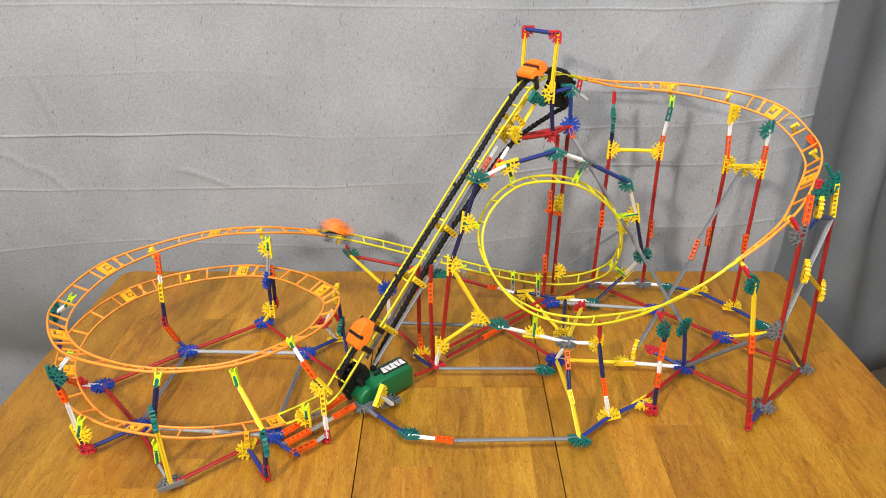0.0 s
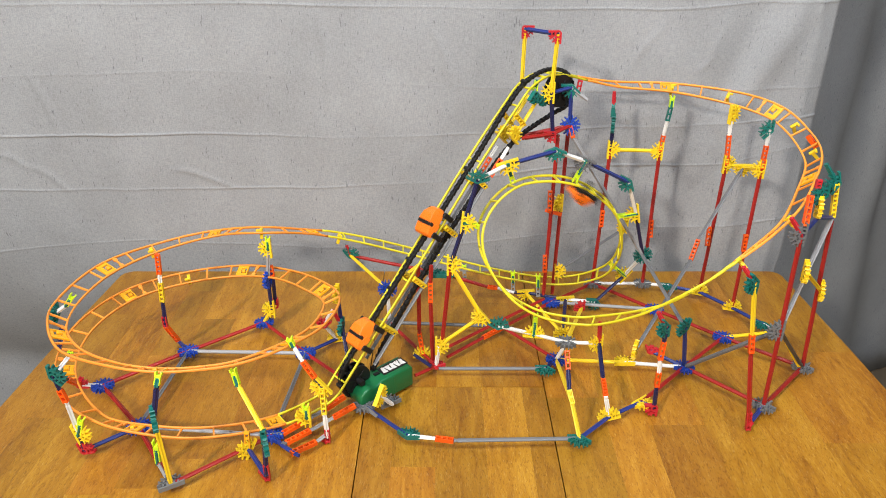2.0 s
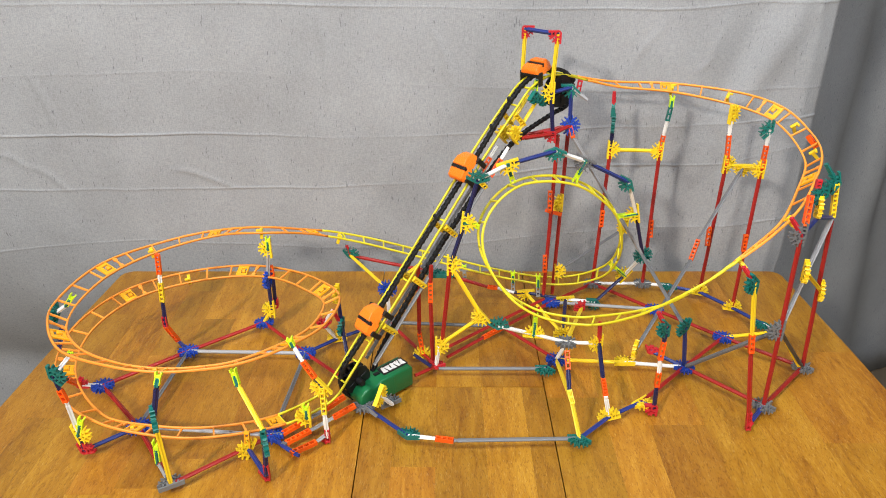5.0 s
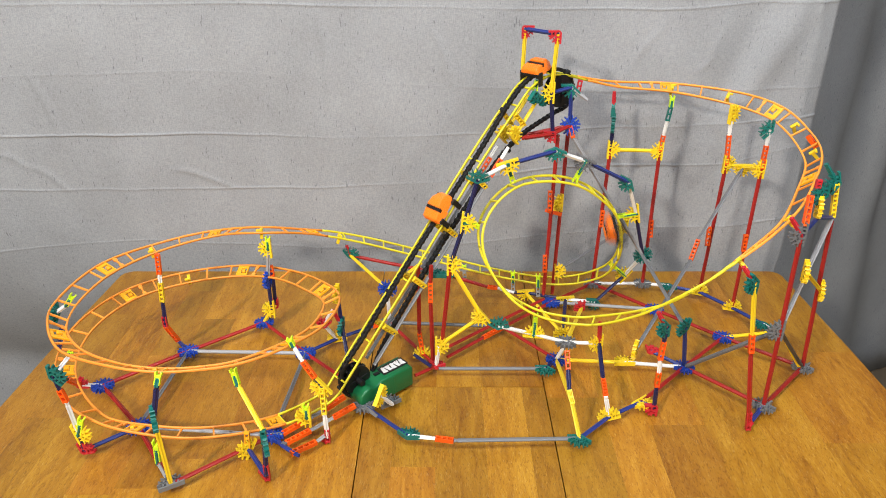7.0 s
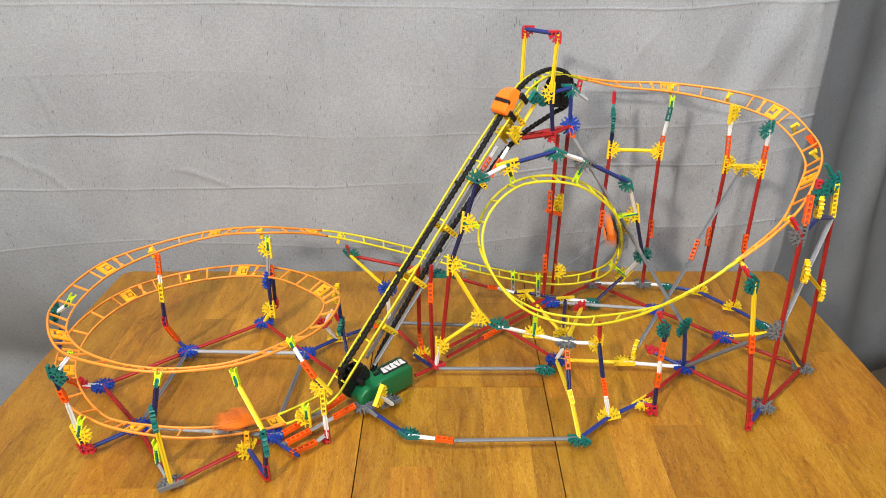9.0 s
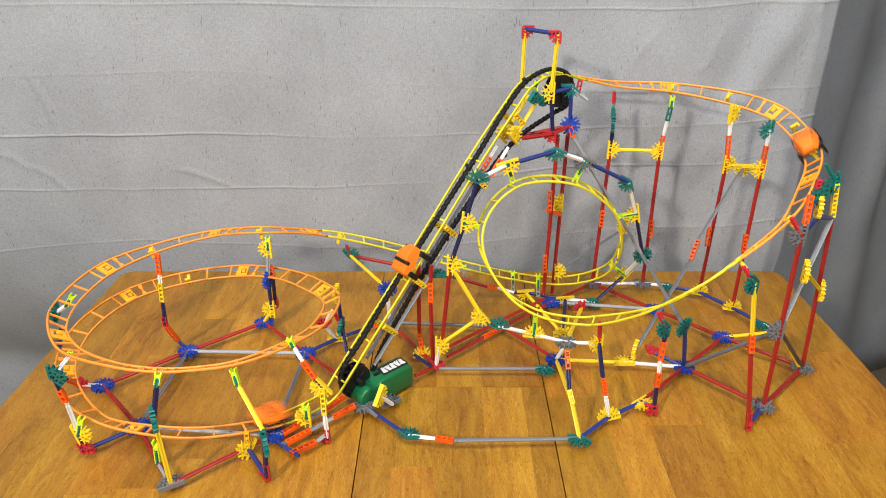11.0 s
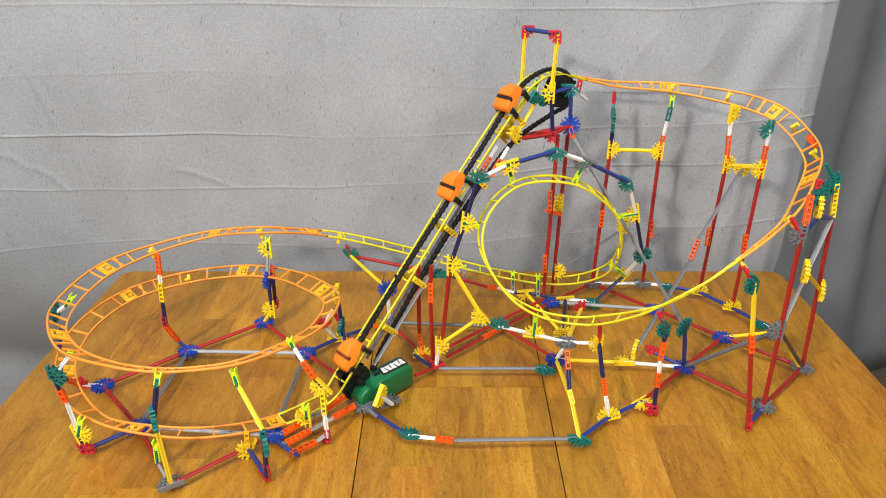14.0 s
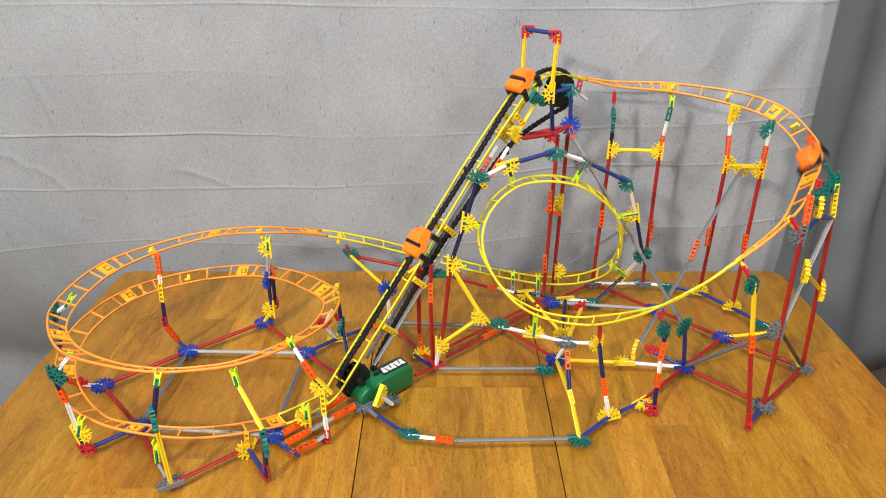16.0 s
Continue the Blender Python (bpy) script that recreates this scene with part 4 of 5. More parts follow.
section("loop", "track_yellow",
        ((0.163, 0.668, 0.096), (-0.658, 0.270, 0.703)),
        ((0.134, 0.675, 0.093), (-0.163, 0.196, 0.967)),
        ((0.103, 0.680, 0.099), (0.537, 0.148, 0.830)),
        ((0.075, 0.685, 0.115), (0.929, 0.100, 0.357)),
        ((0.054, 0.695, 0.139), (0.999, 0.000, -0.048)),
        ((0.042, 0.705, 0.165), (0.944, 0.000, -0.329)),
        ((0.0425, 0.715, 0.190), (0.843, 0.000, -0.538)),
        ((0.057, 0.730, 0.2105), (0.695, 0.000, -0.719)),
        ((0.081, 0.745, 0.2235), (0.502, 0.000, -0.865)),
        ((0.110, 0.755, 0.226), (0.176, 0.000, -0.984)),
        ((0.144, 0.765, 0.219), (-0.202, 0.000, -0.979)),
        ((0.177, 0.780, 0.198), (-0.626, 0.000, -0.780)),
        ((0.202, 0.790, 0.172), (-0.900, 0.000, -0.436)),
        ((0.218, 0.805, 0.135), (-1.000, 0.000, -0.001)),
        )
section("loop_exit", "track_yellow",
        ((0.223, 0.825, 0.095), (-0.924, 0.000, 0.383)),
        ((0.214, 0.845, 0.061), (-0.762, 0.000, 0.647)),
        ((0.181, 0.860, 0.039), (-0.490, 0.000, 0.872)),
        ((0.140, 0.867, 0.033), (-0.129, 0.000, 0.992)),
        ((0.093, 0.870, 0.039), (0.000, 0.000, 1.000)),
        ((0.051, 0.872, 0.048), (0.000, 0.000, 1.000)),
        ((-0.049, 0.872, 0.077), (0.000, 0.000, 1.000)),
        ((-0.108, 0.866, 0.096), (0.000, 0.000, 1.000)),
        )
section("upper_turn", "track_orange",
        ((-0.153, 0.850, 0.113), (0.000, 0.000, 1.000)),
        ((-0.215, 0.802, 0.141), (0.037, 0.079, 0.996)),
        ((-0.282, 0.811, 0.132), (-0.005, 0.052, 0.999)),
        ((-0.347, 0.790, 0.123), (0.031, -0.042, 0.999)),
        ((-0.391, 0.745, 0.119), (0.306, -0.152, 0.940)),
        ((-0.405, 0.675, 0.117), (0.357, 0.028, 0.934)),
        ((-0.395, 0.628, 0.117), (0.631, 0.290, 0.719)),
        ((-0.371, 0.596, 0.111), (0.281, 0.248, 0.927)),
        ((-0.313, 0.565, 0.113), (0.173, 0.485, 0.857)),
        ((-0.268, 0.559, 0.111), (-0.007, 0.469, 0.883)),
        ((-0.233, 0.563, 0.110), (-0.134, 0.434, 0.891)),
        ((-0.201, 0.576, 0.107), (-0.225, 0.358, 0.906)),
        ((-0.162, 0.609, 0.104), (-0.306, 0.216, 0.927)),
        ((-0.134, 0.658, 0.097), (-0.367, 0.075, 0.927)),
        )
section("lower_turn", "track_orange",
        ((-0.1275, 0.715, 0.095), (-0.367, -0.077, 0.927)),
        ((-0.159, 0.758, 0.090), (-0.313, -0.205, 0.927)),
        ((-0.200, 0.793, 0.084), (-0.085, -0.131, 0.988)),
        ((-0.254, 0.811, 0.079), (-0.033, -0.257, 0.966)),
        ((-0.324, 0.802, 0.074), (0.115, -0.251, 0.961)),
        ((-0.382, 0.766, 0.0705), (0.220, -0.160, 0.96)),
        ((-0.412, 0.706, 0.064), (0.250, -0.04, 0.967)),
        ((-0.409, 0.647, 0.056), (0.240, 0.06, 0.967)),
        ((-0.386, 0.605, 0.048), (0.100, 0.07, 0.990)),
        ((-0.345, 0.5735, 0.0405), (0.300, 0.437, 0.848)),
        ((-0.287, 0.560, 0.037), (0.037, 0.273, 0.961)),
        ((-0.244, 0.561, 0.033), (-0.036, 0.170, 0.985)),
        ((-0.203, 0.575, 0.027), (-0.082, 0.133, 0.988)),
        )
section("station", "track_yellow",
        ((-0.169, 0.599, 0.018), (-0.040, 0.034, 0.999)),
        ((-0.143, 0.617, 0.019), (0.000, 0.000, 1.000)),
        ((-0.122, 0.625, 0.030), (-0.187, -0.171, 0.967)),
        ((-0.108, 0.638, 0.047), (-0.398, -0.363, 0.842)),
        )


def smooth_loop(pts, ups, step=0.004):
    """A closed centripetal Catmull-Rom curve through pts with its up vectors, cut into even steps."""
    P, U = np.array(pts), np.array(ups)
    n = len(P)
    out_p, out_u = [], []
    for i in range(n):
        p0, p1, p2, p3 = P[i - 1], P[i], P[(i + 1) % n], P[(i + 2) % n]
        t0 = 0.0
        t1 = t0 + np.linalg.norm(p1 - p0) ** 0.5
        t2 = t1 + np.linalg.norm(p2 - p1) ** 0.5
        t3 = t2 + np.linalg.norm(p3 - p2) ** 0.5
        for k in range(24):
            w = k / 24
            t = t1 + (t2 - t1) * w
            a1 = (t1 - t) / (t1 - t0) * p0 + (t - t0) / (t1 - t0) * p1
            a2 = (t2 - t) / (t2 - t1) * p1 + (t - t1) / (t2 - t1) * p2
            a3 = (t3 - t) / (t3 - t2) * p2 + (t - t2) / (t3 - t2) * p3
            b1 = (t2 - t) / (t2 - t0) * a1 + (t - t0) / (t2 - t0) * a2
            b2 = (t3 - t) / (t3 - t1) * a2 + (t - t1) / (t3 - t1) * a3
            out_p.append((t2 - t) / (t2 - t1) * b1 + (t - t1) / (t2 - t1) * b2)
            out_u.append(U[i] * (1 - w) + U[(i + 1) % n] * w)
    Q, V = np.array(out_p + out_p[:1]), np.array(out_u + out_u[:1])
    s = np.concatenate([[0], np.cumsum(np.linalg.norm(np.diff(Q, axis=0), axis=1))])
    grid = np.arange(0, s[-1], step)
    Q2 = np.stack([np.interp(grid, s, Q[:, j]) for j in range(3)], -1)
    V2 = np.stack([np.interp(grid, s, V[:, j]) for j in range(3)], -1)
    return Q2, V2 / np.linalg.norm(V2, axis=1)[:, None], s[-1], s[::24][:n]


PTS = [k[0] for s in SECTIONS for k in s[2]]
UPS = [k[1] for s in SECTIONS for k in s[2]]
STEP = 0.004
TRACK, TRACK_UP, LAP, KEY_S = smooth_loop(PTS, UPS, STEP)
GAUGE = 0.0197


def track_frame(s):
    """The pose of the track at s metres along it: x forward, z up from the rails."""
    n = len(TRACK)
    f = (s % LAP) / STEP
    i = int(f) % n
    w = f - int(f)
    p = TRACK[i] * (1 - w) + TRACK[(i + 1) % n] * w
    d = TRACK[(i + 3) % n] - TRACK[i - 2]
    u = TRACK_UP[i] * (1 - w) + TRACK_UP[(i + 1) % n] * w
    return frame_at(Vector(p), Vector(d), Vector(u))


# Moulded orange lengths join at solid plates; each length has three plain ties and a waisted one.
PLATES = ((0.431, 0.568, 0.704, 0.838, 0.972), (1.956, 2.093, 2.231, 2.365, 2.5, 2.635, 2.77, 2.903, 3.04, 3.182, 3.32, 3.45, 3.592))
ORANGE_TIES = []
for run in PLATES:
    for q0, q1 in zip(run, run[1:]):
        ORANGE_TIES += [(q0, 1)] + [(q0 + (q1 - q0) * w, kind) for w, kind in ((0.11, 0), (0.32, 0), (0.55, 0), (0.765, 0), (0.875, 2))]
    ORANGE_TIES.append((run[-1], 1))


def tie_mesh(mat, plate):
    bm = bmesh.new()
    if plate == 2:
        for s in (-1, 1):
            add_box(bm, (0.0045, 0.0052, 0.002), pose(0, s * 0.0066, -0.0008), 0.0006)
        add_box(bm, (0.0022, GAUGE * 0.6, 0.0022), pose(0, 0, -0.0008), 0.0005)
    elif plate:
        for s in (-1, 1):
            add_box(bm, (0.0017, GAUGE, 0.0024), pose(s * 0.0062, 0, -0.0008), 0.0004)
            add_box(bm, (0.0108, 0.0038, 0.0016), pose(0, s * 0.0064, -0.0008), 0.0003)
        add_box(bm, (0.004, 0.0088, 0.0016), pose(0.0036, 0, -0.0008), 0.0003)
        add_box(bm, (0.004, 0.005, 0.003), pose(-0.002, 0.001, 0.0), 0.0006)
    else:
        add_box(bm, (0.0019, GAUGE, 0.0022), pose(0, 0, -0.0008), 0.0005)
    return mesh_of("crosstie", bm, mat)


def build_track():
    ties = {(m, p): tie_mesh(MAT["joint" if p == 1 else m], p) for m in ("track_orange", "track_yellow") for p in (0, 1, 2)}
    sect = [(-0.0008, -0.0016), (0.0008, -0.0016), (0.00105, 0.0), (0.0008, 0.001), (-0.0008, 0.001), (-0.00105, 0.0)]
    first = 0
    for name, mat, keys in SECTIONS:
        a = KEY_S[first]
        first += len(keys)
        b = KEY_S[first] if first < len(KEY_S) else LAP
        n = max(8, int((b - a) / 0.006))
        bm = bmesh.new()
        for side in (-1, 1):
            fr = [track_frame(a + (b - a) * k / n) for k in range(n + 1)]
            add_tube(bm, [m @ Vector((0, side * GAUGE / 2, 0)) for m in fr], 0.0015, ups=[m.to_3x3() @ Vector((0, 0, 1)) for m in fr], shape=sect)
        rails = attach(part("track_section", bm, MAT[mat], coaster, "moulded %s track rails" % mat.split("_")[1], True))
        if mat == "track_orange":
            spots = [(q, kind) for q, kind in ORANGE_TIES if a <= q < b]
        else:
            m = max(2, round((b - a) / 0.0265))
            spots = [(a + (b - a) * k / m, 0) for k in range(m) if name != "lift" or k % 3 == 0]
        for q, kind in spots:
            attach(new("crosstie", ties[mat, kind]), rails, track_frame(q))


build_track()

# ---- lift hill: chain, wheels, rods and motor ----
LIFT_U = Vector((0.7383, 0.6745, 0.0))
LIFT_P = Vector((-0.0963, 0.6489, 0.0))
LIFT_N = Vector((0.6745, -0.7383, 0.0))
LIFT_D = Vector((0.5216, 0.4765, 0.7078)).normalized()
LIFT_UP = Vector((-0.5226, -0.4774, 0.7064)).normalized()
# along the lift plane, and height
CHAIN_KEYS = (
    (-0.0177, 0.0495),
    (0.0128, 0.0811),
    (0.0605, 0.1305),
    (0.1795, 0.2452),
    (0.2295, 0.296),
    (0.2540, 0.3153),
    (0.2838, 0.3245),
    (0.3112, 0.3234),
    (0.3334, 0.3131),
    (0.3444, 0.294),
    (0.3368, 0.2765),
    (0.3067, 0.2691),
    (0.2399, 0.2488),
    (0.1671, 0.1909),
    (0.0969, 0.1231),
    (0.0372, 0.0545),
    (0.0241, 0.0323),
    (0.0087, 0.0128),
    (-0.0083, 0.014),
    (-0.0185, 0.0302),
)
CHAIN, CHAIN_UP, CHAIN_LEN, _ = smooth_loop([(LIFT_P + LIFT_U * a + Vector((0, 0, z))) for a, z in CHAIN_KEYS], [(0, 0, 1)] * len(CHAIN_KEYS), 0.002)
CHAIN_SPEED = 0.0712


def chain_frame(s):
    n = len(CHAIN)
    f = (s % CHAIN_LEN) / 0.002
    i = int(f) % n
    w = f - int(f)
    p = Vector(CHAIN[i] * (1 - w) + CHAIN[(i + 1) % n] * w)
    d = Vector(CHAIN[(i + 2) % n] - CHAIN[i - 2])
    return frame_at(p, d, LIFT_N.cross(d))


def build_chain():
    n = round(CHAIN_LEN / 0.0075)
    def link(lugged):
        bm = bmesh.new()
        for s in (-1, 1):
            add_box(bm, (0.0058, 0.0013, 0.0036), pose(0.0012, s * 0.0017, 0, 0, 0, -s * 9), 0.0005)
        add_box(bm, (0.0038, 0.006, 0.0044), pose(-0.0018, 0, 0), 0.0012)
        add_box(bm, (0.003, 0.0026, 0.0026), pose(0.0036, 0, 0), 0.0007)
        if lugged:
            add_box(bm, (0.0042, 0.0082, 0.0045), pose(0, 0, 0.002), 0.0012)
        return mesh_of("chain_link", bm, MAT["black"])

    plain_link, lug = link(False), link(True)
    out = []
    for k in range(n):
        ob = attach(new("chain_link", lug if k % 16 == 0 else plain_link))
        out.append((ob, CHAIN_LEN * k / n))
    return out


def build_wheel(radius, teeth, center, name, label):
    bm = bmesh.new()
    for z in (-0.005, 0.005):
        bmesh.ops.create_cone(bm, cap_ends=True, segments=28, radius1=radius, radius2=radius, depth=0.0018, matrix=pose(0, 0, z))
    bmesh.ops.create_cone(bm, cap_ends=True, segments=20, radius1=radius * 0.7, radius2=radius * 0.7, depth=0.008)
    for k in range(teeth):
        add_box(bm, (0.004, 0.003, 0.0042), Matrix.Rotation(2 * math.pi * k / teeth, 4, "Z") @ pose(radius * 0.94, 0, 0), 0.0006)
    for k in range(6):
        add_box(bm, (radius * 0.5, 0.0022, 0.0135), Matrix.Rotation(math.pi * k / 3, 4, "Z") @ pose(radius * 0.5, 0, 0), 0.0004)
    bmesh.ops.create_cone(bm, cap_ends=True, segments=14, radius1=0.0035, radius2=0.0035, depth=0.03)
    ob = attach(part(name, bm, MAT["black"], coaster, label))
    m = Matrix((LIFT_U, Vector((0, 0, 1)), LIFT_N)).transposed().to_4x4()
    m.translation = center
    ob.matrix_basis = m
    return ob, m


LINKS = build_chain()
wheel_low, pose_low = build_wheel(0.0165, 12, Vector((-0.097, 0.648, 0.035)), "drive_sprocket", "black toothed drive wheel")
wheel_top, pose_top = build_wheel(0.0195, 16, Vector((0.137, 0.862, 0.297)), "idler_wheel", "black slotted wheel at the lift top")
WHEELS = ((wheel_low, pose_low, 0.0165), (wheel_top, pose_top, 0.0195))


def free_rod(color, p, q):
    NODE["_p"], NODE["_q"] = tuple(p), tuple(q)
    return rod(color, "_p", "_q")


def free_coupling(color, p, q):
    NODE["_p"], NODE["_q"] = tuple(p), tuple(q)
    return coupling(color, "_p", "_q")


def free_hub(color, p, z, e1, slots=0):
    NODE["_p"] = tuple(p)
    ob = hub(color, "_p", "up", None, slots)
    e = (e1 - z * e1.dot(z)).normalized()
    m = Matrix((e, z.cross(e), z)).transposed().to_4x4()
    m.translation = p
    ob.matrix_basis = m
    return ob


def lift_at(d, up, across):
    """A place on the lift frame: d along the slope from its foot, up from the rails, across towards the front."""
    return LIFT_FOOT + LIFT_D * d + LIFT_UP * up + LIFT_N * across


LIFT_FOOT = Vector(PTS[0])
for across, sunk in ((-0.0135, -0.034), (0.009, -0.026)):
    for d0, d1, c in ((-0.02, 0.098, "gray"), (0.1, 0.232, "gray"), (0.25, 0.268, "white"), (0.29, 0.34, "yellow")):
        free_rod(c, lift_at(d0, sunk, across), lift_at(d1, sunk, across))
    free_coupling("orange", lift_at(0.228, sunk, across), lift_at(0.252, sunk, across))
    free_hub("yellow", lift_at(0.282, sunk + 0.002, across), LIFT_N, -LIFT_UP)
for d in (0.022, 0.083, 0.15, 0.215, 0.3):
    free_coupling("yellow", lift_at(d, -0.004, 0.0105), lift_at(d, -0.028, 0.0105))
    free_coupling("yellow", lift_at(d, -0.004, -0.0105), lift_at(d, -0.036, -0.0142))
free_hub("teal", Vector((0.104, 0.814, 0.305)), LIFT_N, -LIFT_D, 3)
free_hub("teal", Vector((0.116, 0.825, 0.299)), LIFT_N, -LIFT_D, 3)
free_coupling("lime", Vector((0.107, 0.826, 0.318)), Vector((0.105, 0.824, 0.307)))


free_coupling("redc", Vector((0.1635, 0.862, 0.3095)), Vector((0.1615, 0.862, 0.295)))
free_rod("yellow", Vector((0.384, 0.68, 0.062)), Vector((0.414, 0.692, 0.018)))


def build_motor():
    """A rounded green motor housing with a lid, a switch, a white badge and a side mount."""
    ax = Vector((0.745, 0.667, 0.0)).normalized()
    side = Vector((0.667, -0.745, 0.0))
    up = Vector((0, 0, 1))
    base = MOTOR
    m = Matrix((ax, -side, up)).transposed().to_4x4()
    m.translation = base
    bm = bmesh.new()
    L, W, H = 0.0735, 0.0255, 0.0282
    n = 10
    prof = [(L, 0.0), (L, H - 0.004), (L - 0.004, H)]
    prof += [(0.03, H), (0.024, H - 0.003), (0.016, H - 0.004)]
    for k in range(n + 1):
        a = math.pi / 2 + math.pi * k / n
        prof.append((0.015 + 0.0155 * math.cos(a), 0.0135 + 0.0128 * math.sin(a)))
    left = [bm.verts.new((x, -W / 2, z)) for x, z in prof]
    right = [bm.verts.new((x, W / 2, z)) for x, z in prof]
    for k in range(len(prof)):
        j = (k + 1) % len(prof)
        bm.faces.new((left[k], left[j], right[j], right[k]))
    bm.faces.new(list(reversed(left)))
    bm.faces.new(right)
    bmesh.ops.recalc_face_normals(bm, faces=bm.faces[:])
    sharp = [e for e in bm.edges if abs(abs(e.calc_face_angle(0)) - math.pi / 2) < 0.3]
    bmesh.ops.bevel(bm, geom=sharp, offset=0.0025, segments=3, affect="EDGES", profile=0.5)
    motor = attach(part("motor", bm, MAT["green"], coaster, "green plastic battery motor housing", True), m=m)
    bm = bmesh.new()
    for k in range(5):
        add_box(bm, (0.0042, 0.0095, 0.0006), pose(0.042 + k * 0.0062, 0.001, 0, 0, 0, 12 if k % 2 else -14), 0.0002)
        add_box(bm, (0.0016, 0.0105, 0.0007), pose(0.0435 + k * 0.0062, 0.001, 0, 0, 0, -20 if k % 2 else 8), 0.0002)
    plate = bmesh.new()
    add_box(plate, (0.0345, 0.0145, 0.0007), pose(0.0545, 0.001, H + 0.0001), 0.0003)
    part("badge_plate", plate, MAT["black"], motor, "black badge ground")
    ob = part("badge", bm, MAT["white"], motor, "white printed badge")
    ob.matrix_basis = pose(0, 0, H + 0.0006)
    bm = bmesh.new()
    add_box(bm, (0.007, 0.004, 0.002), pose(0.032, 0.001, H + 0.0008), 0.0005)
    part("switch", bm, MAT["black"], motor, "small black slide switch")
    bm = bmesh.new()
    add_box(bm, (0.0012, W + 0.0006, H * 0.85), pose(L * 0.62, 0, H * 0.5), 0.0003)
    part("battery_lid", bm, MAT["green"], motor)
    return motor


MOTOR = Vector((-0.097, 0.635, 0.004))
build_motor()


def build_hooks():
    """Yellow hooked clips that hold the track to its posts."""
    bm = bmesh.new()
    add_box(bm, (0.0038, 0.009, 0.0022), pose(0, 0.001, 0.0002), 0.0006)
    add_box(bm, (0.006, 0.0024, 0.0026), pose(0.002, 0.0045, 0.0008), 0.0006)
    add_box(bm, (0.0036, 0.0036, 0.011), pose(0, 0.0, -0.0065), 0.0006)
    me = mesh_of("track_hook", bm, MAT["yellow"])
    for s in (3.108, 0.576, 0.644, 0.736, 0.789, 2.308, 2.168, 2.056, 0.992, 0.916):
        attach(new("track_hook", me), m=track_frame(s))


build_hooks()


# ---- cars ----
def build_car():
    """An orange wedge-nosed coaster car with a dark windscreen slit on black wheel arms."""
    car = new("coaster_car")
    bm = bmesh.new()

    def block(rows):
        b2 = bmesh.new()
        for x, w0, w1, z0, z1 in rows:
            for q in ((x, -w0, z0), (x, w0, z0), (x, w1, z1), (x, -w1, z1)):
                b2.verts.new(q)
        got = bmesh.ops.convex_hull(b2, input=b2.verts[:])
        bmesh.ops.delete(b2, geom=[v for v in got["geom_interior"] if isinstance(v, bmesh.types.BMVert)], context="VERTS")
        bmesh.ops.dissolve_limit(b2, angle_limit=0.06, verts=b2.verts[:], edges=b2.edges[:])
        bmesh.ops.bevel(b2, geom=[e for e in b2.edges if e.calc_face_angle(0) > 0.3], offset=0.0009, segments=2, affect="EDGES", profile=0.5)
        b2.verts.index_update()
        merge(bm, b2)

    SHELL = Matrix.Diagonal((0.85, 0.85, 0.86, 1.0))
    block(((-0.0205, 0.012, 0.0105, 0.0088, 0.0135), (-0.0185, 0.015, 0.0122, 0.008, 0.0165), (-0.0074, 0.016, 0.0126, 0.008, 0.0192)))
    block(((-0.0034, 0.0148, 0.0104, 0.008, 0.0228), (0.007, 0.0142, 0.0088, 0.008, 0.0232), (0.0165, 0.0116, 0.0066, 0.008, 0.018), (0.0193, 0.009, 0.006, 0.009, 0.0138)))
    for s in (-1, 1):
        add_box(bm, (0.008, 0.0032, 0.0085), pose(-0.0052, s * 0.0132, 0.0106, s * 14), 0.0006)
    bmesh.ops.recalc_face_normals(bm, faces=bm.faces[:])
    bm.transform(SHELL)
    part("body", bm, MAT["car"], car, "glossy orange car shell")
    bm = bmesh.new()
    add_box(bm, (0.0046, 0.0205, 0.0092), pose(-0.0042, 0, 0.0128), 0.0009)
    part("windscreen", bm, MAT["black"], car, "dark windscreen slit")
    bm = bmesh.new()
    add_box(bm, (0.031, 0.0175, 0.005), pose(-0.001, 0, 0.006), 0.0012)
    part("chassis", bm, MAT["black"], car, "black chassis")
    for x in (-0.0135, 0.0135):
        for s in (-1, 1):
            bm = bmesh.new()
            add_box(bm, (0.0062, 0.0026, 0.016), pose(x * 0.92, s * 0.0128, 0.0012), 0.0011)
            add_box(bm, (0.0055, 0.006, 0.003), pose(x * 0.92, s * 0.0108, 0.0065), 0.0008)
            arm = part("wheel_arm", bm, MAT["black"], car, "black wheel arm")
            bm = bmesh.new()
            bmesh.ops.create_cone(bm, cap_ends=True, segments=14, radius1=0.0034, radius2=0.0034, depth=0.004, matrix=pose(x * 0.92, s * 0.0102, 0.0047, 90))
            part("wheel", bm, MAT["black"], arm)
    return tagged(car, "orange plastic coaster car with black wheel arms", "toy car", "coaster cars")


first_car = build_car()
CARS = [first_car, copy_thing(first_car, Matrix()), copy_thing(first_car, Matrix())]

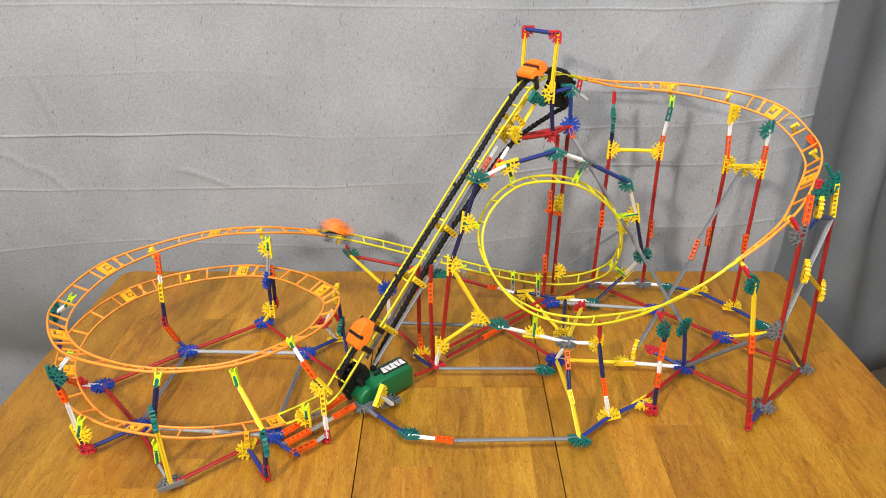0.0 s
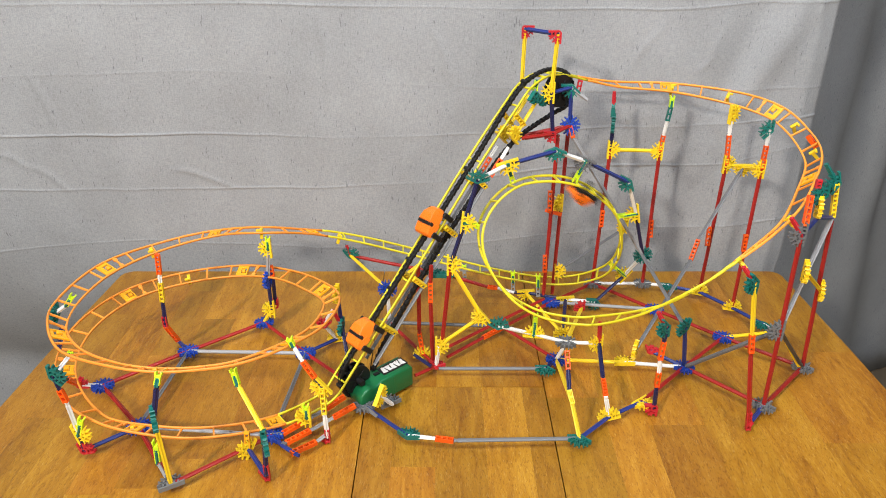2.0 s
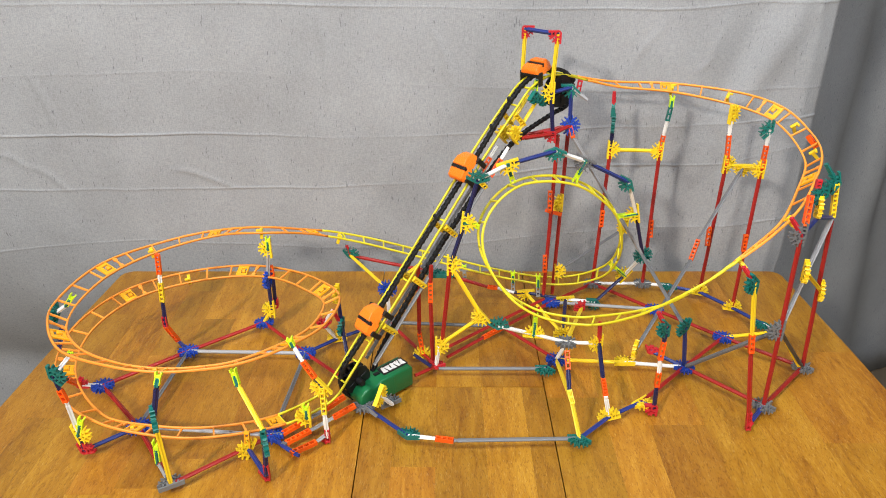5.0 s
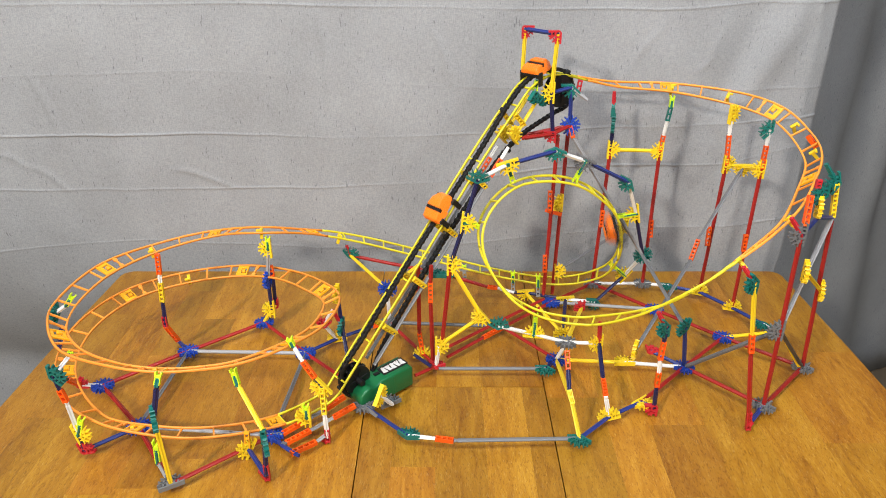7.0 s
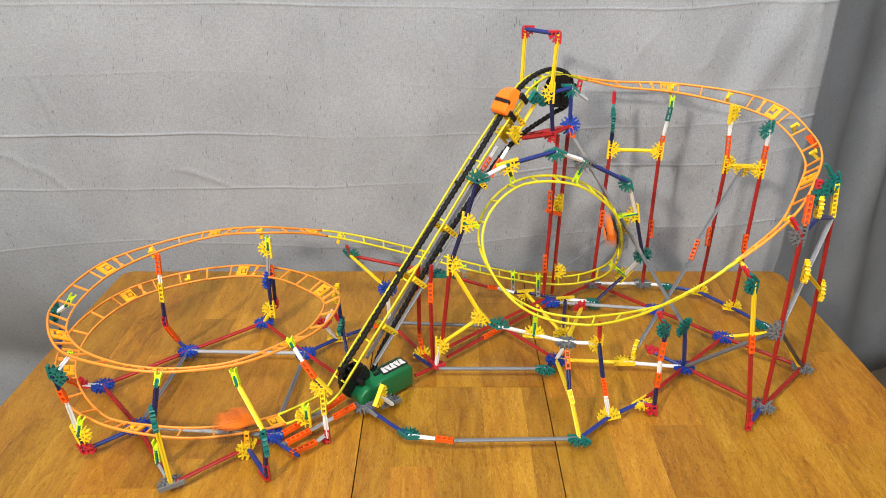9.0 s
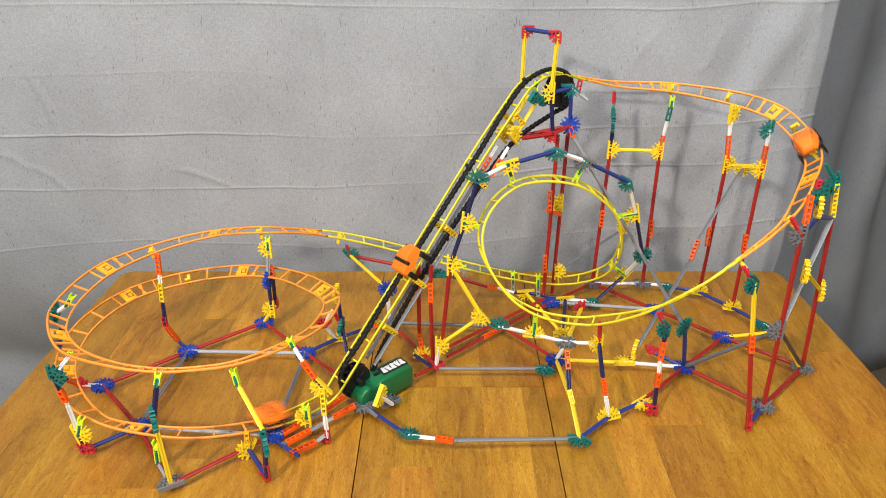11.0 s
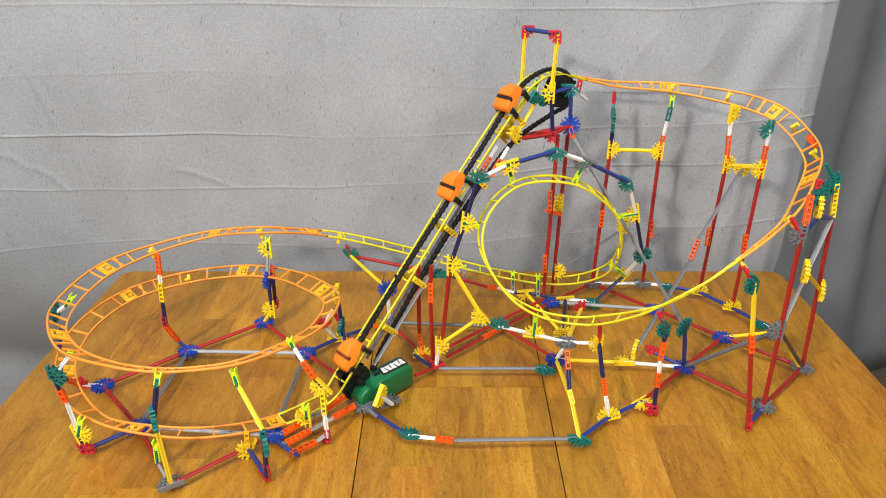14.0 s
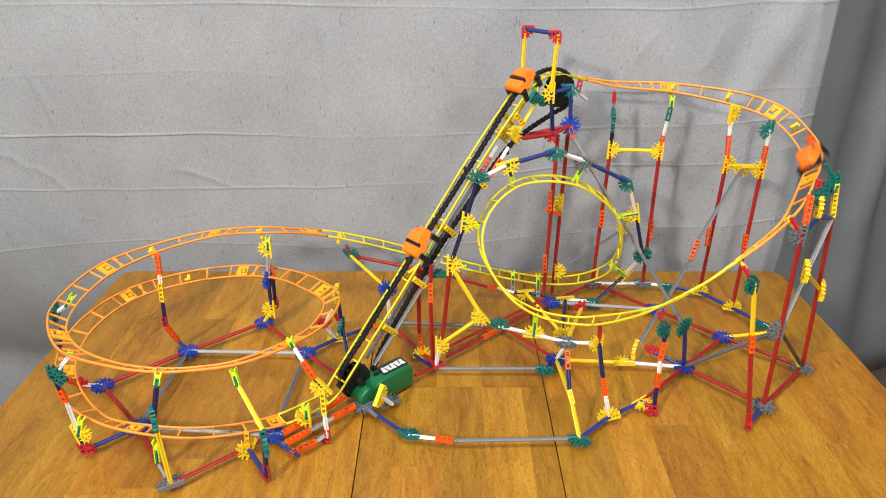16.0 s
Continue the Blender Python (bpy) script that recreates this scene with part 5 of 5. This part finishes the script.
# Seconds since the crest, and metres along the track, for one free run down to the lift foot.
FREE_RUN = (
    (0.0, 0.352),
    (0.2, 0.372),
    (0.4, 0.396),
    (0.6, 0.420),
    (0.7, 0.448),
    (0.8, 0.484),
    (0.9, 0.540),
    (1.0, 0.592),
    (1.1, 0.652),
    (1.2, 0.704),
    (1.3, 0.756),
    (1.4, 0.816),
    (1.5, 0.936),
    (1.6, 1.072),
    (1.7, 1.240),
    (1.8, 1.356),
    (1.9, 1.432),
    (2.0, 1.500),
    (2.1, 1.608),
    (2.2, 1.788),
    (2.4, 2.028),
    (2.5, 2.136),
    (2.6, 2.240),
    (2.7, 2.328),
    (2.8, 2.416),
    (2.9, 2.508),
    (3.0, 2.588),
    (3.1, 2.668),
    (3.2, 2.756),
    (3.3, 2.840),
    (3.4, 2.904),
    (3.5, 3.008),
    (3.6, 3.100),
    (3.7, 3.188),
    (3.8, 3.284),
    (3.9, 3.376),
    (4.0, 3.460),
    (4.1, 3.552),
    (4.2, 3.636),
)
LIFT_REF, CREST_AFTER = 0.004, 4.92


def lift_rows(ref, lap, t0, t1):
    n = max(1, round((t1 - t0) / 0.2))
    return [(t0 + (t1 - t0) * k / n, LIFT_REF + CHAIN_SPEED * (t0 + (t1 - t0) * k / n - ref) + lap * LAP) for k in range(n + 1)]


def free_rows(crest, lap, pace=1.0, since=0.0):
    return [(crest + (since + (a - since) / pace if a > since else a), s + lap * LAP) for a, s in FREE_RUN if a >= (max(since, 0.41) if crest < 0 else 0.41)]


def car_times():
    first = [(t, s) for t, s in free_rows(-2.418, -1, 1.14, 2.43) if t > -0.3]
    one = [(-0.25, first[0][1] - 0.3)] if first[0][0] > 0 else []
    one += first + lift_rows(2.0, 0, 1.68, 7.32) + free_rows(6.934, 0, 1.025, 1.2) + lift_rows(11.35, 1, 11.25, 16.6)
    two = lift_rows(-4.92, 0, -0.3, 0.4) + free_rows(0.0, 0) + lift_rows(4.75, 1, 4.32, 10.07) + free_rows(9.655, 1, 0.973, 1.85) + lift_rows(14.37, 2, 13.99, 16.6)
    three = lift_rows(0.0, 0, -0.3, 5.32) + free_rows(4.915, 0, 1.012, 3.0) + lift_rows(9.69, 1, 9.24, 15.01) + free_rows(14.61, 1)
    return one, two, three


def steady(rows, t):
    """A monotone cubic through rows of (seconds, metres)."""
    T, S = [r[0] for r in rows], [r[1] for r in rows]
    n = len(T)
    i = max(0, min(n - 2, int(np.searchsorted(T, t)) - 1))

    def slope(k):
        if k <= 0 or k >= n - 1:
            a, b = (0, 1) if k <= 0 else (n - 2, n - 1)
            return (S[b] - S[a]) / (T[b] - T[a])
        d0 = (S[k] - S[k - 1]) / (T[k] - T[k - 1])
        d1 = (S[k + 1] - S[k]) / (T[k + 1] - T[k])
        return 2 * d0 * d1 / (d0 + d1) if d0 * d1 > 0 else 0.0

    h = T[i + 1] - T[i]
    w = (t - T[i]) / h
    return ((2 * w**3 - 3 * w * w + 1) * S[i] + (w**3 - 2 * w * w + w) * h * slope(i) + (3 * w * w - 2 * w**3) * S[i + 1] + (w**3 - w * w) * h * slope(i + 1))


def motions():
    for car, rows in zip(CARS, car_times()):
        walk(car, [(k / 30, track_frame(steady(rows, k / 30))) for k in range(481)])
    for ob, s0 in LINKS:
        walk(ob, [(k * 0.2, chain_frame(s0 + CHAIN_SPEED * k * 0.2)) for k in range(81)])
    for ob, m, r in WHEELS:
        walk(ob, [(k * 0.2, m @ Matrix.Rotation(-CHAIN_SPEED * k * 0.2 / r, 4, "Z")) for k in range(81)])


motions()
